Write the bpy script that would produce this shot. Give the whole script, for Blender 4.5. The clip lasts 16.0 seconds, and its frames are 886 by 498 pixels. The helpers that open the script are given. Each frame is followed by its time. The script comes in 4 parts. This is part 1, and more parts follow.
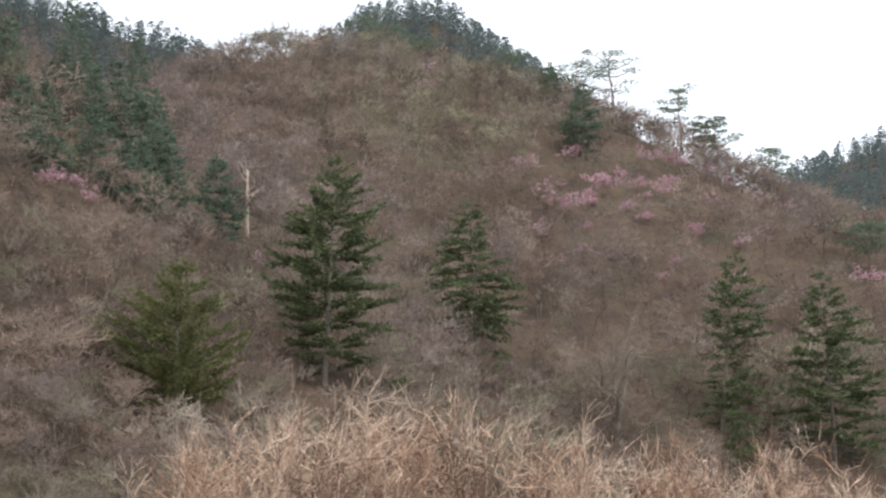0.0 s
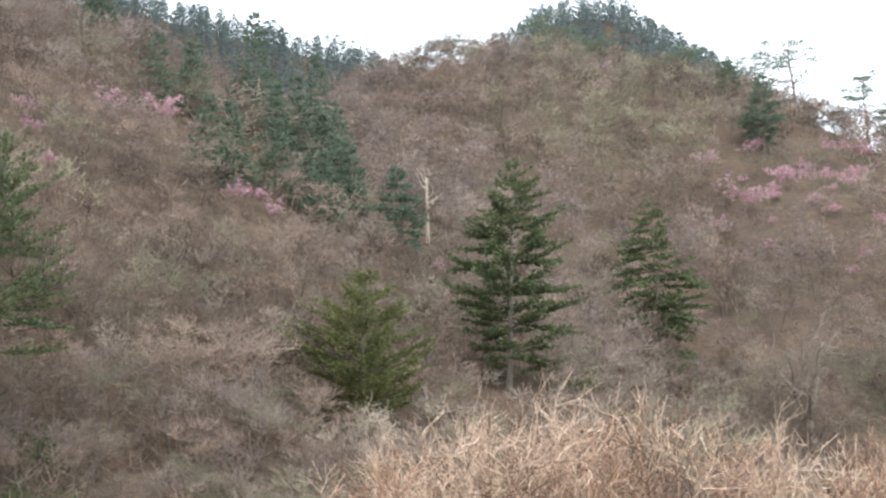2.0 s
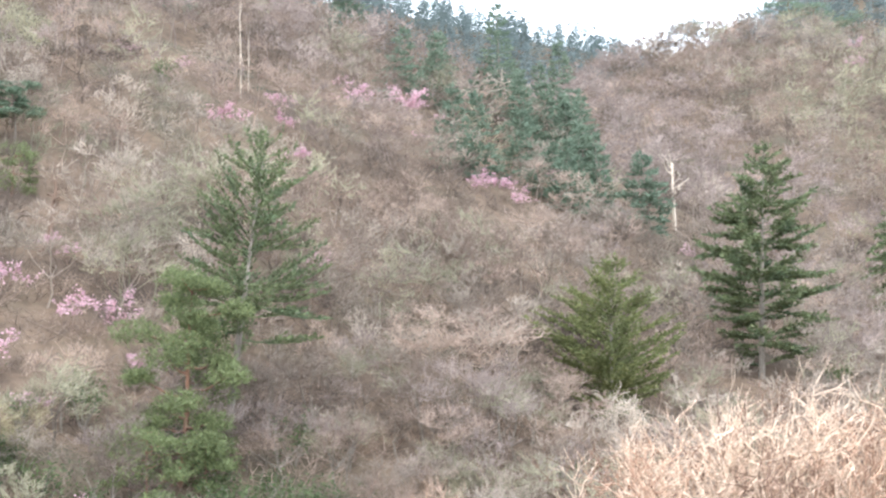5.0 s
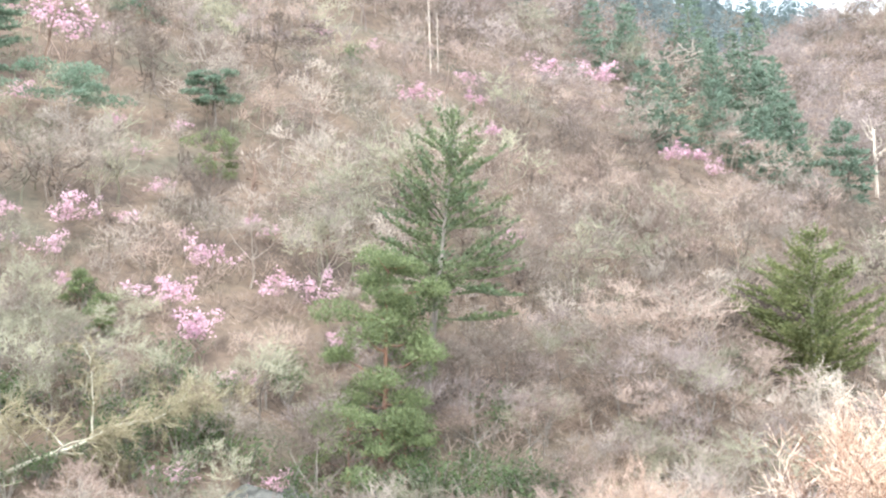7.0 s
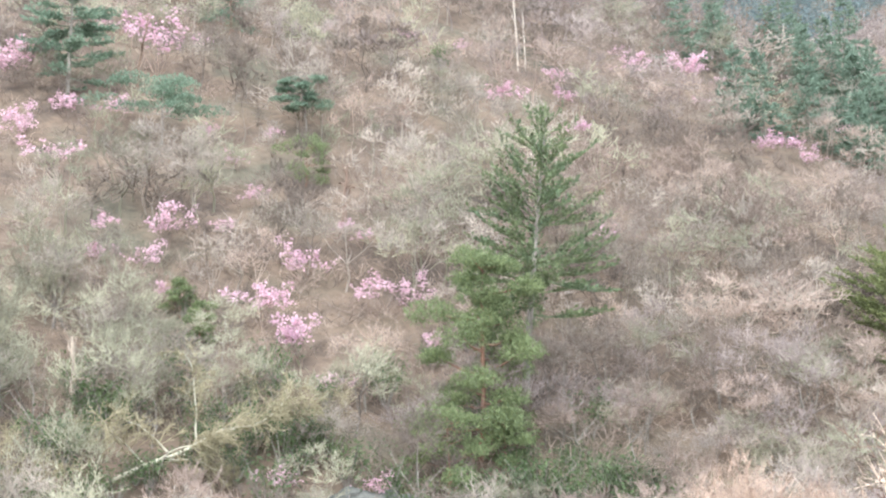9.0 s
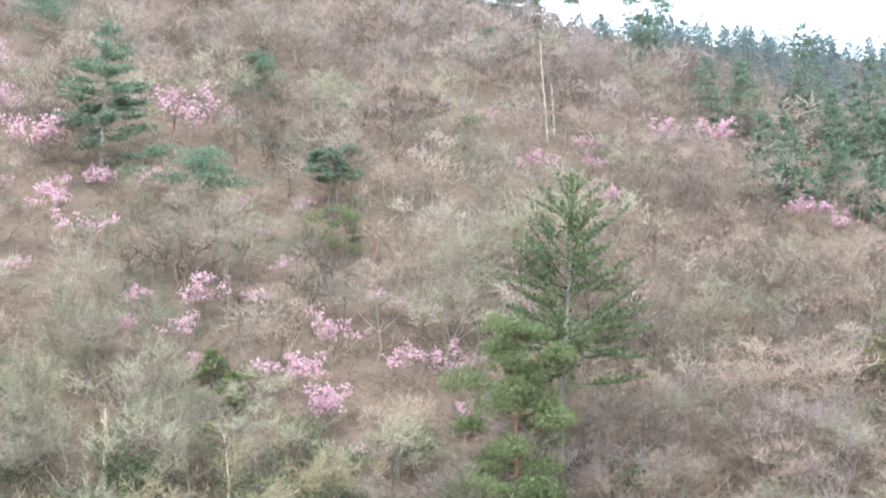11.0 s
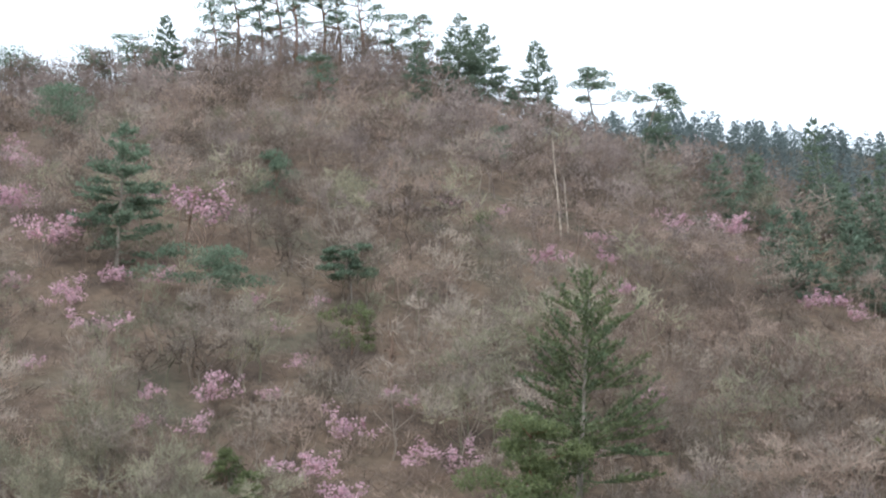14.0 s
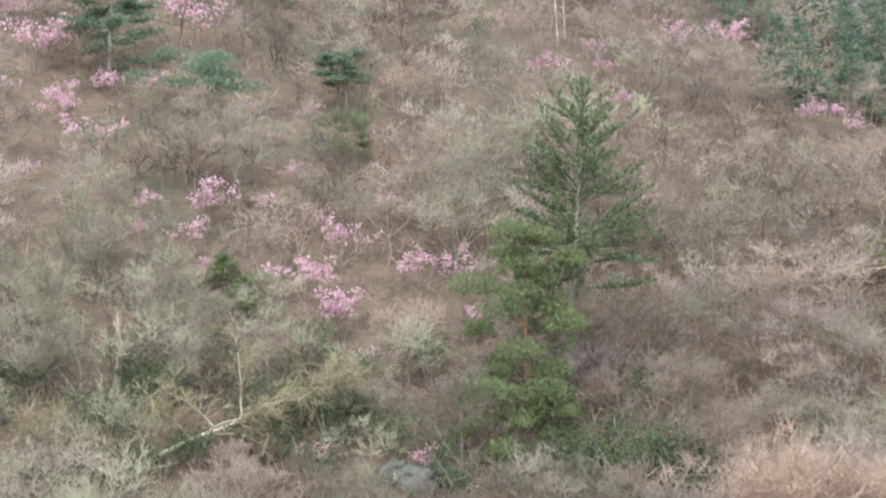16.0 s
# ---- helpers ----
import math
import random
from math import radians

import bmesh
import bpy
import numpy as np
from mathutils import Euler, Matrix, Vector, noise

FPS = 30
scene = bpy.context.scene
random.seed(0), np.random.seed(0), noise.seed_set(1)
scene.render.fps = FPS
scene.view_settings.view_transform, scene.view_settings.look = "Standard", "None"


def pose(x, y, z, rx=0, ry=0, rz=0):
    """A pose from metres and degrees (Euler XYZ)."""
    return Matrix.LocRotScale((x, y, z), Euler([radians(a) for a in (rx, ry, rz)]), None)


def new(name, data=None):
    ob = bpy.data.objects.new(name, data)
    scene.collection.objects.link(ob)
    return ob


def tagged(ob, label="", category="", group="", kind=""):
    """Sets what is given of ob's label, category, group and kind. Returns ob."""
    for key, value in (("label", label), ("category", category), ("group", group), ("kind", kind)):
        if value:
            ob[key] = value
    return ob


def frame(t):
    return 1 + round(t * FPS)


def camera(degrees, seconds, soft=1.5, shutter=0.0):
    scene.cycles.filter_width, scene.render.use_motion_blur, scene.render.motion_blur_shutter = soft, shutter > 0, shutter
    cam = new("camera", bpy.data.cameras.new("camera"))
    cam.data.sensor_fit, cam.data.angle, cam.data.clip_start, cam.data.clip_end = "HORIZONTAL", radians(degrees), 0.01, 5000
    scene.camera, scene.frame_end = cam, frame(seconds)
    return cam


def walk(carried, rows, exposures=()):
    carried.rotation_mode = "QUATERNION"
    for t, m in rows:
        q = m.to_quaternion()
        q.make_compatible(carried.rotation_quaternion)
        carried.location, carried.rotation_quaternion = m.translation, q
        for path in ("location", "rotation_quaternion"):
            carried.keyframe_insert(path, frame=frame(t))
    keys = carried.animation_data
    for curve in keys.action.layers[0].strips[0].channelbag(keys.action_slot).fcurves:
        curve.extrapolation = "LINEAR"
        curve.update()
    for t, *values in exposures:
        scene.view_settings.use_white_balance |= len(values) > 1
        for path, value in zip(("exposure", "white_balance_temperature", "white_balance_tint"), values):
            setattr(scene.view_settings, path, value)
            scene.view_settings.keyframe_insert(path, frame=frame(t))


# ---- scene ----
cam = camera(35.4, 16.0, soft=2.2, shutter=0.35)
# seconds, bearing to the left, pitch up, lean to the right; the eye swings at arm's length round the body
ROWS = [
    (0.0, -0.05, 10.00, -0.60),
    (0.5, 1.75, 9.72, -0.38),
    (1.0, 3.46, 9.72, -0.20),
    (1.5, 5.55, 9.93, -0.07),
    (2.0, 7.57, 10.09, -0.02),
    (2.5, 9.36, 10.14, 0.03),
    (3.0, 11.05, 10.17, -0.07),
    (5.5, 19.62, 9.18, -0.96),
    (6.0, 21.75, 8.73, -1.01),
    (6.5, 23.77, 8.47, -0.93),
    (7.0, 25.65, 8.43, -0.86),
    (7.5, 27.20, 8.24, -0.67),
    (8.0, 28.40, 8.00, -0.30),
    (10.5, 30.87, 10.05, 0.79),
    (11.0, 31.08, 11.21, 0.81),
    (11.5, 31.20, 12.46, 0.76),
    (12.0, 31.32, 13.73, 0.69),
    (12.5, 31.37, 14.90, 0.64),
    (13.0, 31.37, 15.79, 0.67),
    (13.5, 31.51, 15.99, 0.83),
    (14.0, 31.74, 15.23, 1.05),
    (14.5, 31.89, 13.72, 1.28),
    (15.0, 32.01, 11.64, 1.36),
    (15.5, 31.84, 9.34, 1.22),
    (16.0, 31.49, 7.27, 0.86),
]
ARM = 0.4
# seconds, stops, white balance
EXPOSURES = [(0.0, 0.19, 6360, 10), (1.5, 0.57, 6270, 8), (3.0, 1.04, 6070, 7), (5.5, 1.84, 5860, 7), (6.5, 2.14, 6020, 3), (7.0, 2.06, 5860, 6), (8.0, 1.94, 5830, 6), (10.5, 1.77, 5680, 4),
             (12.0, 1.42, 5760, 4), (13.0, 0.94, 5810, 6), (14.0, 0.59, 5860, 6), (15.0, 1.09, 5810, 4), (16.0, 1.31, 5930, 4)]
walk(cam, [(t, pose(-ARM * math.sin(radians(yaw)), ARM * math.cos(radians(yaw)), 1.6, 90 + pitch, roll, yaw)) for t, yaw, pitch, roll in ROWS],
     exposures=EXPOSURES)

# ---- world and sun: thin overcast ----
world = bpy.data.worlds.new("overcast")
scene.world = world
world.use_nodes = True
wn, wl = world.node_tree.nodes, world.node_tree.links
wn.clear()
sky = wn.new("ShaderNodeTexSky")
sky.sky_type, sky.sun_disc, sky.sun_elevation, sky.sun_rotation = "NISHITA", False, radians(48), radians(200)
sky_bg, cloud_bg, wadd, wout = wn.new("ShaderNodeBackground"), wn.new("ShaderNodeBackground"), wn.new("ShaderNodeAddShader"), wn.new("ShaderNodeOutputWorld")
sky_bg.inputs[1].default_value = 0.04
cloud_bg.inputs[0].default_value, cloud_bg.inputs[1].default_value = (0.97, 0.985, 1.0, 1), 1.05
wl.new(sky.outputs[0], sky_bg.inputs[0])
wl.new(sky_bg.outputs[0], wadd.inputs[0])
wl.new(cloud_bg.outputs[0], wadd.inputs[1])
wl.new(wadd.outputs[0], wout.inputs[0])

sun = new("sun", bpy.data.lights.new("sun", "SUN"))
sun.data.energy, sun.data.angle, sun.data.color = 1.5, radians(16), (1.0, 0.96, 0.9)
sun.matrix_world = pose(0, 0, 50, 42, 0, 200 - 180)


# ---- materials ----
def surface(name, colours, scale, rough=0.85, fine=30.0, island=0.0, spec=0.2, bump=0.0, stretch=(1, 1, 1), thin=0.0, crown=0.0):
    """Colours mixed by a broad noise in the world's metres, broken up by a fine one and, where asked, piece by piece."""
    m = bpy.data.materials.new(name)
    m.use_nodes = True
    n, l = m.node_tree.nodes, m.node_tree.links
    p = n["Principled BSDF"]
    p.inputs["Roughness"].default_value = rough
    p.inputs["Specular IOR Level"].default_value = spec
    geo, mp, broad, ramp, small = n.new("ShaderNodeNewGeometry"), n.new("ShaderNodeMapping"), n.new("ShaderNodeTexNoise"), n.new("ShaderNodeValToRGB"), n.new("ShaderNodeTexNoise")
    mp.inputs["Scale"].default_value = stretch
    l.new(geo.outputs["Position"], mp.inputs[0])
    l.new(mp.outputs[0], broad.inputs["Vector"])
    l.new(mp.outputs[0], small.inputs["Vector"])
    broad.inputs["Scale"].default_value, broad.inputs["Detail"].default_value = scale, 4
    small.inputs["Scale"].default_value, small.inputs["Detail"].default_value = fine, 3
    el = ramp.color_ramp.elements
    while len(el) < len(colours):
        el.new(0.5)
    for i, c in enumerate(colours):
        el[i].position, el[i].color = 0.34 + 0.32 * i / max(1, len(colours) - 1), (*c, 1)
    l.new(broad.outputs[0], ramp.inputs[0])
    value = n.new("ShaderNodeMapRange")
    value.inputs["From Min"].default_value, value.inputs["From Max"].default_value = 0.3, 0.7
    value.inputs["To Min"].default_value, value.inputs["To Max"].default_value = 0.72, 1.28
    l.new(small.outputs[0], value.inputs[0])
    hsv = n.new("ShaderNodeHueSaturation")
    l.new(ramp.outputs[0], hsv.inputs["Color"])
    if island:
        spread, mul = n.new("ShaderNodeMapRange"), n.new("ShaderNodeMath")
        spread.inputs["To Min"].default_value, spread.inputs["To Max"].default_value = 1 - island, 1 + island
        l.new(geo.outputs["Random Per Island"], spread.inputs[0])
        mul.operation = "MULTIPLY"
        l.new(value.outputs[0], mul.inputs[0])
        l.new(spread.outputs[0], mul.inputs[1])
        l.new(mul.outputs[0], hsv.inputs["Value"])
    else:
        l.new(value.outputs[0], hsv.inputs["Value"])
    if crown:
        # whole crowns differ, tree by tree
        own, info, add, wrap, tone, times = (n.new(k) for k in ("ShaderNodeAttribute", "ShaderNodeObjectInfo", "ShaderNodeMath", "ShaderNodeMath", "ShaderNodeMapRange", "ShaderNodeMath"))
        own.attribute_name = "tree_tone"
        add.operation, wrap.operation, times.operation = "ADD", "FRACT", "MULTIPLY"
        tone.inputs["To Min"].default_value, tone.inputs["To Max"].default_value = 1 - crown, 1 + crown
        l.new(own.outputs["Fac"], add.inputs[0])
        l.new(info.outputs["Random"], add.inputs[1])
        l.new(add.outputs[0], wrap.inputs[0])
        l.new(wrap.outputs[0], tone.inputs[0])
        l.new(hsv.inputs["Value"].links[0].from_socket, times.inputs[0])
        l.new(tone.outputs[0], times.inputs[1])
        l.new(times.outputs[0], hsv.inputs["Value"])
    l.new(hsv.outputs[0], p.inputs["Base Color"])
    if thin:
        # light also comes through needles, leaves and petals
        glow, mix = n.new("ShaderNodeBsdfTranslucent"), n.new("ShaderNodeMixShader")
        mix.inputs[0].default_value = thin
        l.new(hsv.outputs[0], glow.inputs["Color"])
        l.new(p.outputs[0], mix.inputs[1])
        l.new(glow.outputs[0], mix.inputs[2])
        l.new(mix.outputs[0], n["Material Output"].inputs["Surface"])
    if bump:
        b = n.new("ShaderNodeBump")
        b.inputs["Distance"].default_value, b.inputs["Strength"].default_value = bump, 0.7
        l.new(small.outputs[0], b.inputs["Height"])
        l.new(b.outputs[0], p.inputs["Normal"])
    return m


LITTER = surface("leaf_litter", [(0.075, 0.055, 0.042), (0.12, 0.085, 0.06), (0.085, 0.072, 0.05)], 0.12, 0.95, 1.6, bump=0.15)
TWIG_BROWN = surface("brown_twigs", [(0.3, 0.225, 0.185), (0.34, 0.262, 0.212), (0.265, 0.2, 0.167)], 0.05, 0.85, 0.5, island=0.08, thin=0.45, crown=0.34)
TWIG_GREY = surface("pale_grey_twigs", [(0.36, 0.302, 0.25), (0.32, 0.266, 0.22)], 0.05, 0.85, 0.5, island=0.08, thin=0.45, crown=0.28)
TWIG_GREEN = surface("lichen_green_twigs", [(0.29, 0.27, 0.19), (0.325, 0.3, 0.215)], 0.05, 0.85, 0.5, island=0.08, thin=0.45, crown=0.34)
BARK = surface("grey_bark", [(0.15, 0.125, 0.105), (0.24, 0.21, 0.175)], 0.6, 0.9, 9, bump=0.02, stretch=(1, 1, 0.3))
TAN_TWIG = surface("tan_twigs", [(0.5, 0.355, 0.25), (0.66, 0.495, 0.375), (0.27, 0.16, 0.11)], 1.6, 0.7, 9, island=0.5)
RUSSET = surface("russet_twigs", [(0.33, 0.20, 0.135), (0.42, 0.27, 0.19)], 1.6, 0.75, 9, island=0.4)
TAN_STEM = surface("pale_tan_stems", [(0.52, 0.385, 0.285), (0.69, 0.54, 0.42)], 1.6, 0.7, 9, island=0.3)
# dark copy of the russet twigs, painting shade into the crowns' gaps
SHADE_TWIG = surface("shaded_russet_twigs", [(0.15, 0.09, 0.065), (0.22, 0.14, 0.10)], 1.6, 0.8, 9, island=0.4)
STRAW = surface("straw_twigs", [(0.36, 0.255, 0.19), (0.29, 0.20, 0.155)], 0.6, 0.8, 6, island=0.3)
MOSSY = surface("mossy_twigs", [(0.34, 0.285, 0.18), (0.275, 0.235, 0.145)], 0.4, 0.85, 5, island=0.2, thin=0.3)
LICHEN = surface("lichened_bark", [(0.5, 0.455, 0.35), (0.38, 0.34, 0.25)], 1.2, 0.9, 9, bump=0.02)
PALE = surface("pale_dead_wood", [(0.58, 0.49, 0.40), (0.44, 0.37, 0.30)], 0.8, 0.8, 8, bump=0.02, stretch=(1, 1, 0.25))
TAN_WOOD = surface("tan_bark", [(0.33, 0.265, 0.205), (0.26, 0.20, 0.155)], 0.8, 0.85, 8, bump=0.02, stretch=(1, 1, 0.25))
TWIG_DARK = surface("dark_brown_twigs", [(0.17, 0.135, 0.11), (0.21, 0.165, 0.135)], 0.05, 0.85, 0.5, island=0.08, thin=0.45, crown=0.34)
TWIG_MAUVE = surface("mauve_twigs", [(0.345, 0.28, 0.25), (0.305, 0.245, 0.22)], 0.05, 0.85, 0.5, island=0.08, thin=0.45, crown=0.26)
BROWN_WOOD = surface("brown_dead_wood", [(0.15, 0.10, 0.075), (0.21, 0.145, 0.105)], 0.8, 0.85, 8, bump=0.02, stretch=(1, 1, 0.25))
RED_BARK = surface("red_pine_bark", [(0.24, 0.13, 0.085), (0.16, 0.10, 0.075)], 0.9, 0.9, 9, bump=0.02)
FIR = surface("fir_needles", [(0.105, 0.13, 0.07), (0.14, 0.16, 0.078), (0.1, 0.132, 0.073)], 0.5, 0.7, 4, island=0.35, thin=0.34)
# the fir needles again, lighter and bluer to paint haze on distant trees
FIR_HAZED = surface("hazed_fir_needles", [(0.15, 0.195, 0.142), (0.18, 0.22, 0.158)], 0.3, 0.75, 3, island=0.25, thin=0.5)
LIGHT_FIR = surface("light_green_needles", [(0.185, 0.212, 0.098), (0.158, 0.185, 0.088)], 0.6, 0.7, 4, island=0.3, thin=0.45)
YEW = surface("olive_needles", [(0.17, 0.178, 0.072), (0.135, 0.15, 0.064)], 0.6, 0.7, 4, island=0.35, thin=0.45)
# pine green lightened and greyed, with the air's haze mixed in
PINE_HAZED = surface("hazed_pine_needles", [(0.16, 0.215, 0.15), (0.19, 0.24, 0.165)], 0.3, 0.75, 3, island=0.25, thin=0.5)
# needles paled and blued: the haze of distance is in this colour
FAR_HAZED = surface("hazed_distant_needles", [(0.155, 0.19, 0.19), (0.175, 0.21, 0.205), (0.16, 0.188, 0.18)], 0.05, 0.85, 0.6, island=0.15, thin=0.45)
PETAL = surface("pink_petals", [(0.6, 0.37, 0.43), (0.66, 0.45, 0.5), (0.54, 0.32, 0.4)], 0.3, 0.7, 4, island=0.2, thin=0.45)
BROAD = surface("evergreen_leaves", [(0.075, 0.105, 0.05), (0.105, 0.135, 0.055)], 0.8, 0.6, 5, island=0.35, thin=0.4)
ROCK = surface("grey_rock", [(0.06, 0.058, 0.052), (0.12, 0.115, 0.10)], 0.9, 0.9, 5, bump=0.06)


# ---- mesh building ----
class Shape:
    def __init__(self):
        self.v, self.f = [], []

    def spike(self, p, q, w, rng):
        """A thin tapered twig, one face."""
        d = q - p
        s = d.cross(Vector((rng.uniform(-1, 1), rng.uniform(-1, 1), rng.uniform(-1, 1))))
        if s.length < 1e-6:
            return
        s *= w / (2 * s.length)
        n = len(self.v)
        self.v += [p - s, p + s, q]
        self.f.append((n, n + 1, n + 2))

    def tube(self, pts, radii, sides=3):
        """A tapered limb along pts; a last radius of 0 ends in a point."""
        n0, rings = len(self.v), []
        for i, p in enumerate(pts):
            d = (pts[min(i + 1, len(pts) - 1)] - pts[max(i - 1, 0)]).normalized()
            a = d.cross(Vector((0.31, 0.87, 0.38))).normalized()
            b = d.cross(a)
            k = len(self.v)
            if radii[i] <= 0:
                self.v.append(p)
                rings.append([k] * sides)
            else:
                for j in range(sides):
                    t = 2 * math.pi * j / sides
                    self.v.append(p + (a * math.cos(t) + b * math.sin(t)) * radii[i])
                rings.append(list(range(k, k + sides)))
        for r0, r1 in zip(rings, rings[1:]):
            for j in range(sides):
                k = (j + 1) % sides
                if r1[0] == r1[1]:
                    self.f.append((r0[j], r0[k], r1[0]))
                else:
                    self.f.append((r0[j], r0[k], r1[k], r1[j]))

    def leaf(self, p, d, side, length, width):
        """A small pointed blade of needles or a leaf, folded on its rib."""
        n = len(self.v)
        m = p + d * (length * 0.45)
        self.v += [p, m + side * width * 0.5, p + d * length, m - side * width * 0.5]
        self.f += [(n, n + 1, n + 2), (n, n + 2, n + 3)]

    def mesh(self, name, material):
        me = bpy.data.meshes.new(name)
        me.from_pydata([tuple(v) for v in self.v], [], self.f)
        me.materials.append(material)
        me.update()
        return me

    def arrays(self):
        tris = []
        for f in self.f:
            tris.append(f[:3])
            if len(f) == 4:
                tris.append((f[0], f[2], f[3]))
        return np.array([tuple(v) for v in self.v]), np.array(tris)


def joined(name, batches, material):
    """One mesh from many copies: batches of (vertices, triangles, list of 4x4 arrays)."""
    vs, fs, tones, base = [], [], [], 0
    rng = random.Random(len(batches))
    for v, f, poses in batches:
        for m in poses:
            vs.append(v @ m[:3, :3].T + m[:3, 3])
            fs.append(f + base)
            tones.append(np.full(len(v), rng.random()))
            base += len(v)
    v, f = np.concatenate(vs).astype(np.float32), np.concatenate(fs).astype(np.int32)
    me = bpy.data.meshes.new(name)
    me.vertices.add(len(v))
    me.vertices.foreach_set("co", v.ravel())
    me.loops.add(f.size)
    me.loops.foreach_set("vertex_index", f.ravel())
    me.polygons.add(len(f))
    me.polygons.foreach_set("loop_start", np.arange(0, f.size, 3, dtype=np.int32))
    me.materials.append(material)
    me.update(calc_edges=True)
    me.attributes.new("tree_tone", "FLOAT", "POINT").data.foreach_set("value", np.concatenate(tones).astype(np.float32))
    return me


def part(name, mesh, parent, label=""):
    ob = new(name, mesh)
    ob.parent = parent
    return tagged(ob, label)


def unit(rng, up=0.0):
    v = Vector((rng.gauss(0, 1), rng.gauss(0, 1), rng.gauss(0, 1) + up))
    return v.normalized()


def spot(bearing, distance):
    x, y = -distance * math.sin(radians(bearing)), distance * math.cos(radians(bearing))
    return x, y, float(terrain(x, y))


def bend(rng, p, d, length, steps, wobble, rise):
    """A wandering line of points from p along d."""
    pts, d = [p.copy()], d.copy()
    for _ in range(steps):
        d = (d + Vector((rng.gauss(0, wobble), rng.gauss(0, wobble), rng.gauss(0, wobble) + rise))).normalized()
        pts.append(pts[-1] + d * (length / steps))
    return pts


def along(pts, t):
    k = min(int(t * (len(pts) - 1)), len(pts) - 2)
    f = t * (len(pts) - 1) - k
    return pts[k].lerp(pts[k + 1], f), (pts[k + 1] - pts[k]).normalized()


def bare_shapes(rng, h, spread, stems, n2, n3, n4, limb=0.007, tw=0.02, fine=False, trunk=0.0, rise=0.12, long=1.0, split=None):
    """A leafless tree or shrub of height h: stems and limbs, and a crown of twigs about tw thick."""
    wood, twig = Shape(), Shape()
    base = Vector((0, 0, -0.3))
    if trunk:
        stem = bend(rng, base, Vector((rng.uniform(-.1, .1), rng.uniform(-.1, .1), 1)), h * trunk + 0.3, 3, 0.06, 0.1)
        wood.tube(stem, [limb * h * k for k in (2.0, 1.6, 1.45, 1.3)], 6 if fine else 4)
        base = stem[-1]
    rest = h * (1 - trunk)
    first = (wood, twig)
    for s in range(stems):
        a = 2 * math.pi * (s + rng.random() * 0.8) / stems
        out = spread * rng.uniform(0.25, 1.0)
        d = Vector((math.cos(a) * out, math.sin(a) * out, 1)).normalized()
        if split is not None:
            wood, twig = Shape(), Shape()
            split.append((wood, twig))
        path = bend(rng, base, d, rest * rng.uniform(0.6, 0.85), 5 if fine else 3, 0.24 if fine else 0.17, rise * 0.4)
        r = limb * h * rng.uniform(0.8, 1.2)
        wood.tube(path, ([r, r * .8, r * .62, r * .45, r * .32, r * .2] if fine else [r, r * .7, r * .45, r * .2]), 5 if fine else 3)
        for _ in range(n2):
            p, q = along(path, rng.uniform(0.22, 1.0))
            d2 = (q + unit(rng) * (1.05 if fine else 0.9) + Vector((0, 0, rise))).normalized()
            br = bend(rng, p, d2, rest * rng.uniform(0.2, 0.38), 3 if fine else 2, 0.42 if fine else 0.24, rise)
            r2 = max(r * 0.36, tw * 0.8)
            if fine:
                twig.tube(br, [r2, r2 * .75, r2 * .55, r2 * .35], 3)
            else:
                twig.tube([br[0], br[-1]], [r2 * 0.8, 0], 3)
            for _ in range(n3):
                p3, q3 = along(br, rng.uniform(0.2, 1.0))
                d3 = (q3 + unit(rng) * (1.1 if fine else 0.8) + Vector((0, 0, rise * 1.4))).normalized()
                t3 = bend(rng, p3, d3, rest * rng.uniform(0.1, 0.22), 3 if fine else 2, 0.42 if fine else 0.22, rise)
                if fine:
                    twig.tube(t3, [tw, tw * .85, tw * .65, tw * .4], 3)
                else:
                    twig.spike(t3[0], t3[-1], tw * 1.6, rng)
                for _ in range(n4):
                    p4, q4 = along(t3, rng.uniform(0.1, 1.0))
                    d4 = (q4 + unit(rng) * 0.75 + Vector((0, 0, rise))).normalized()
                    l4 = rest * rng.uniform(0.05, 0.13) * long
                    if fine:
                        twig.tube([p4, p4 + d4 * l4], [tw * 0.65, tw * 0.35], 3)
                    else:
                        twig.spike(p4, p4 + d4 * l4, tw * 1.1, rng)
    return first


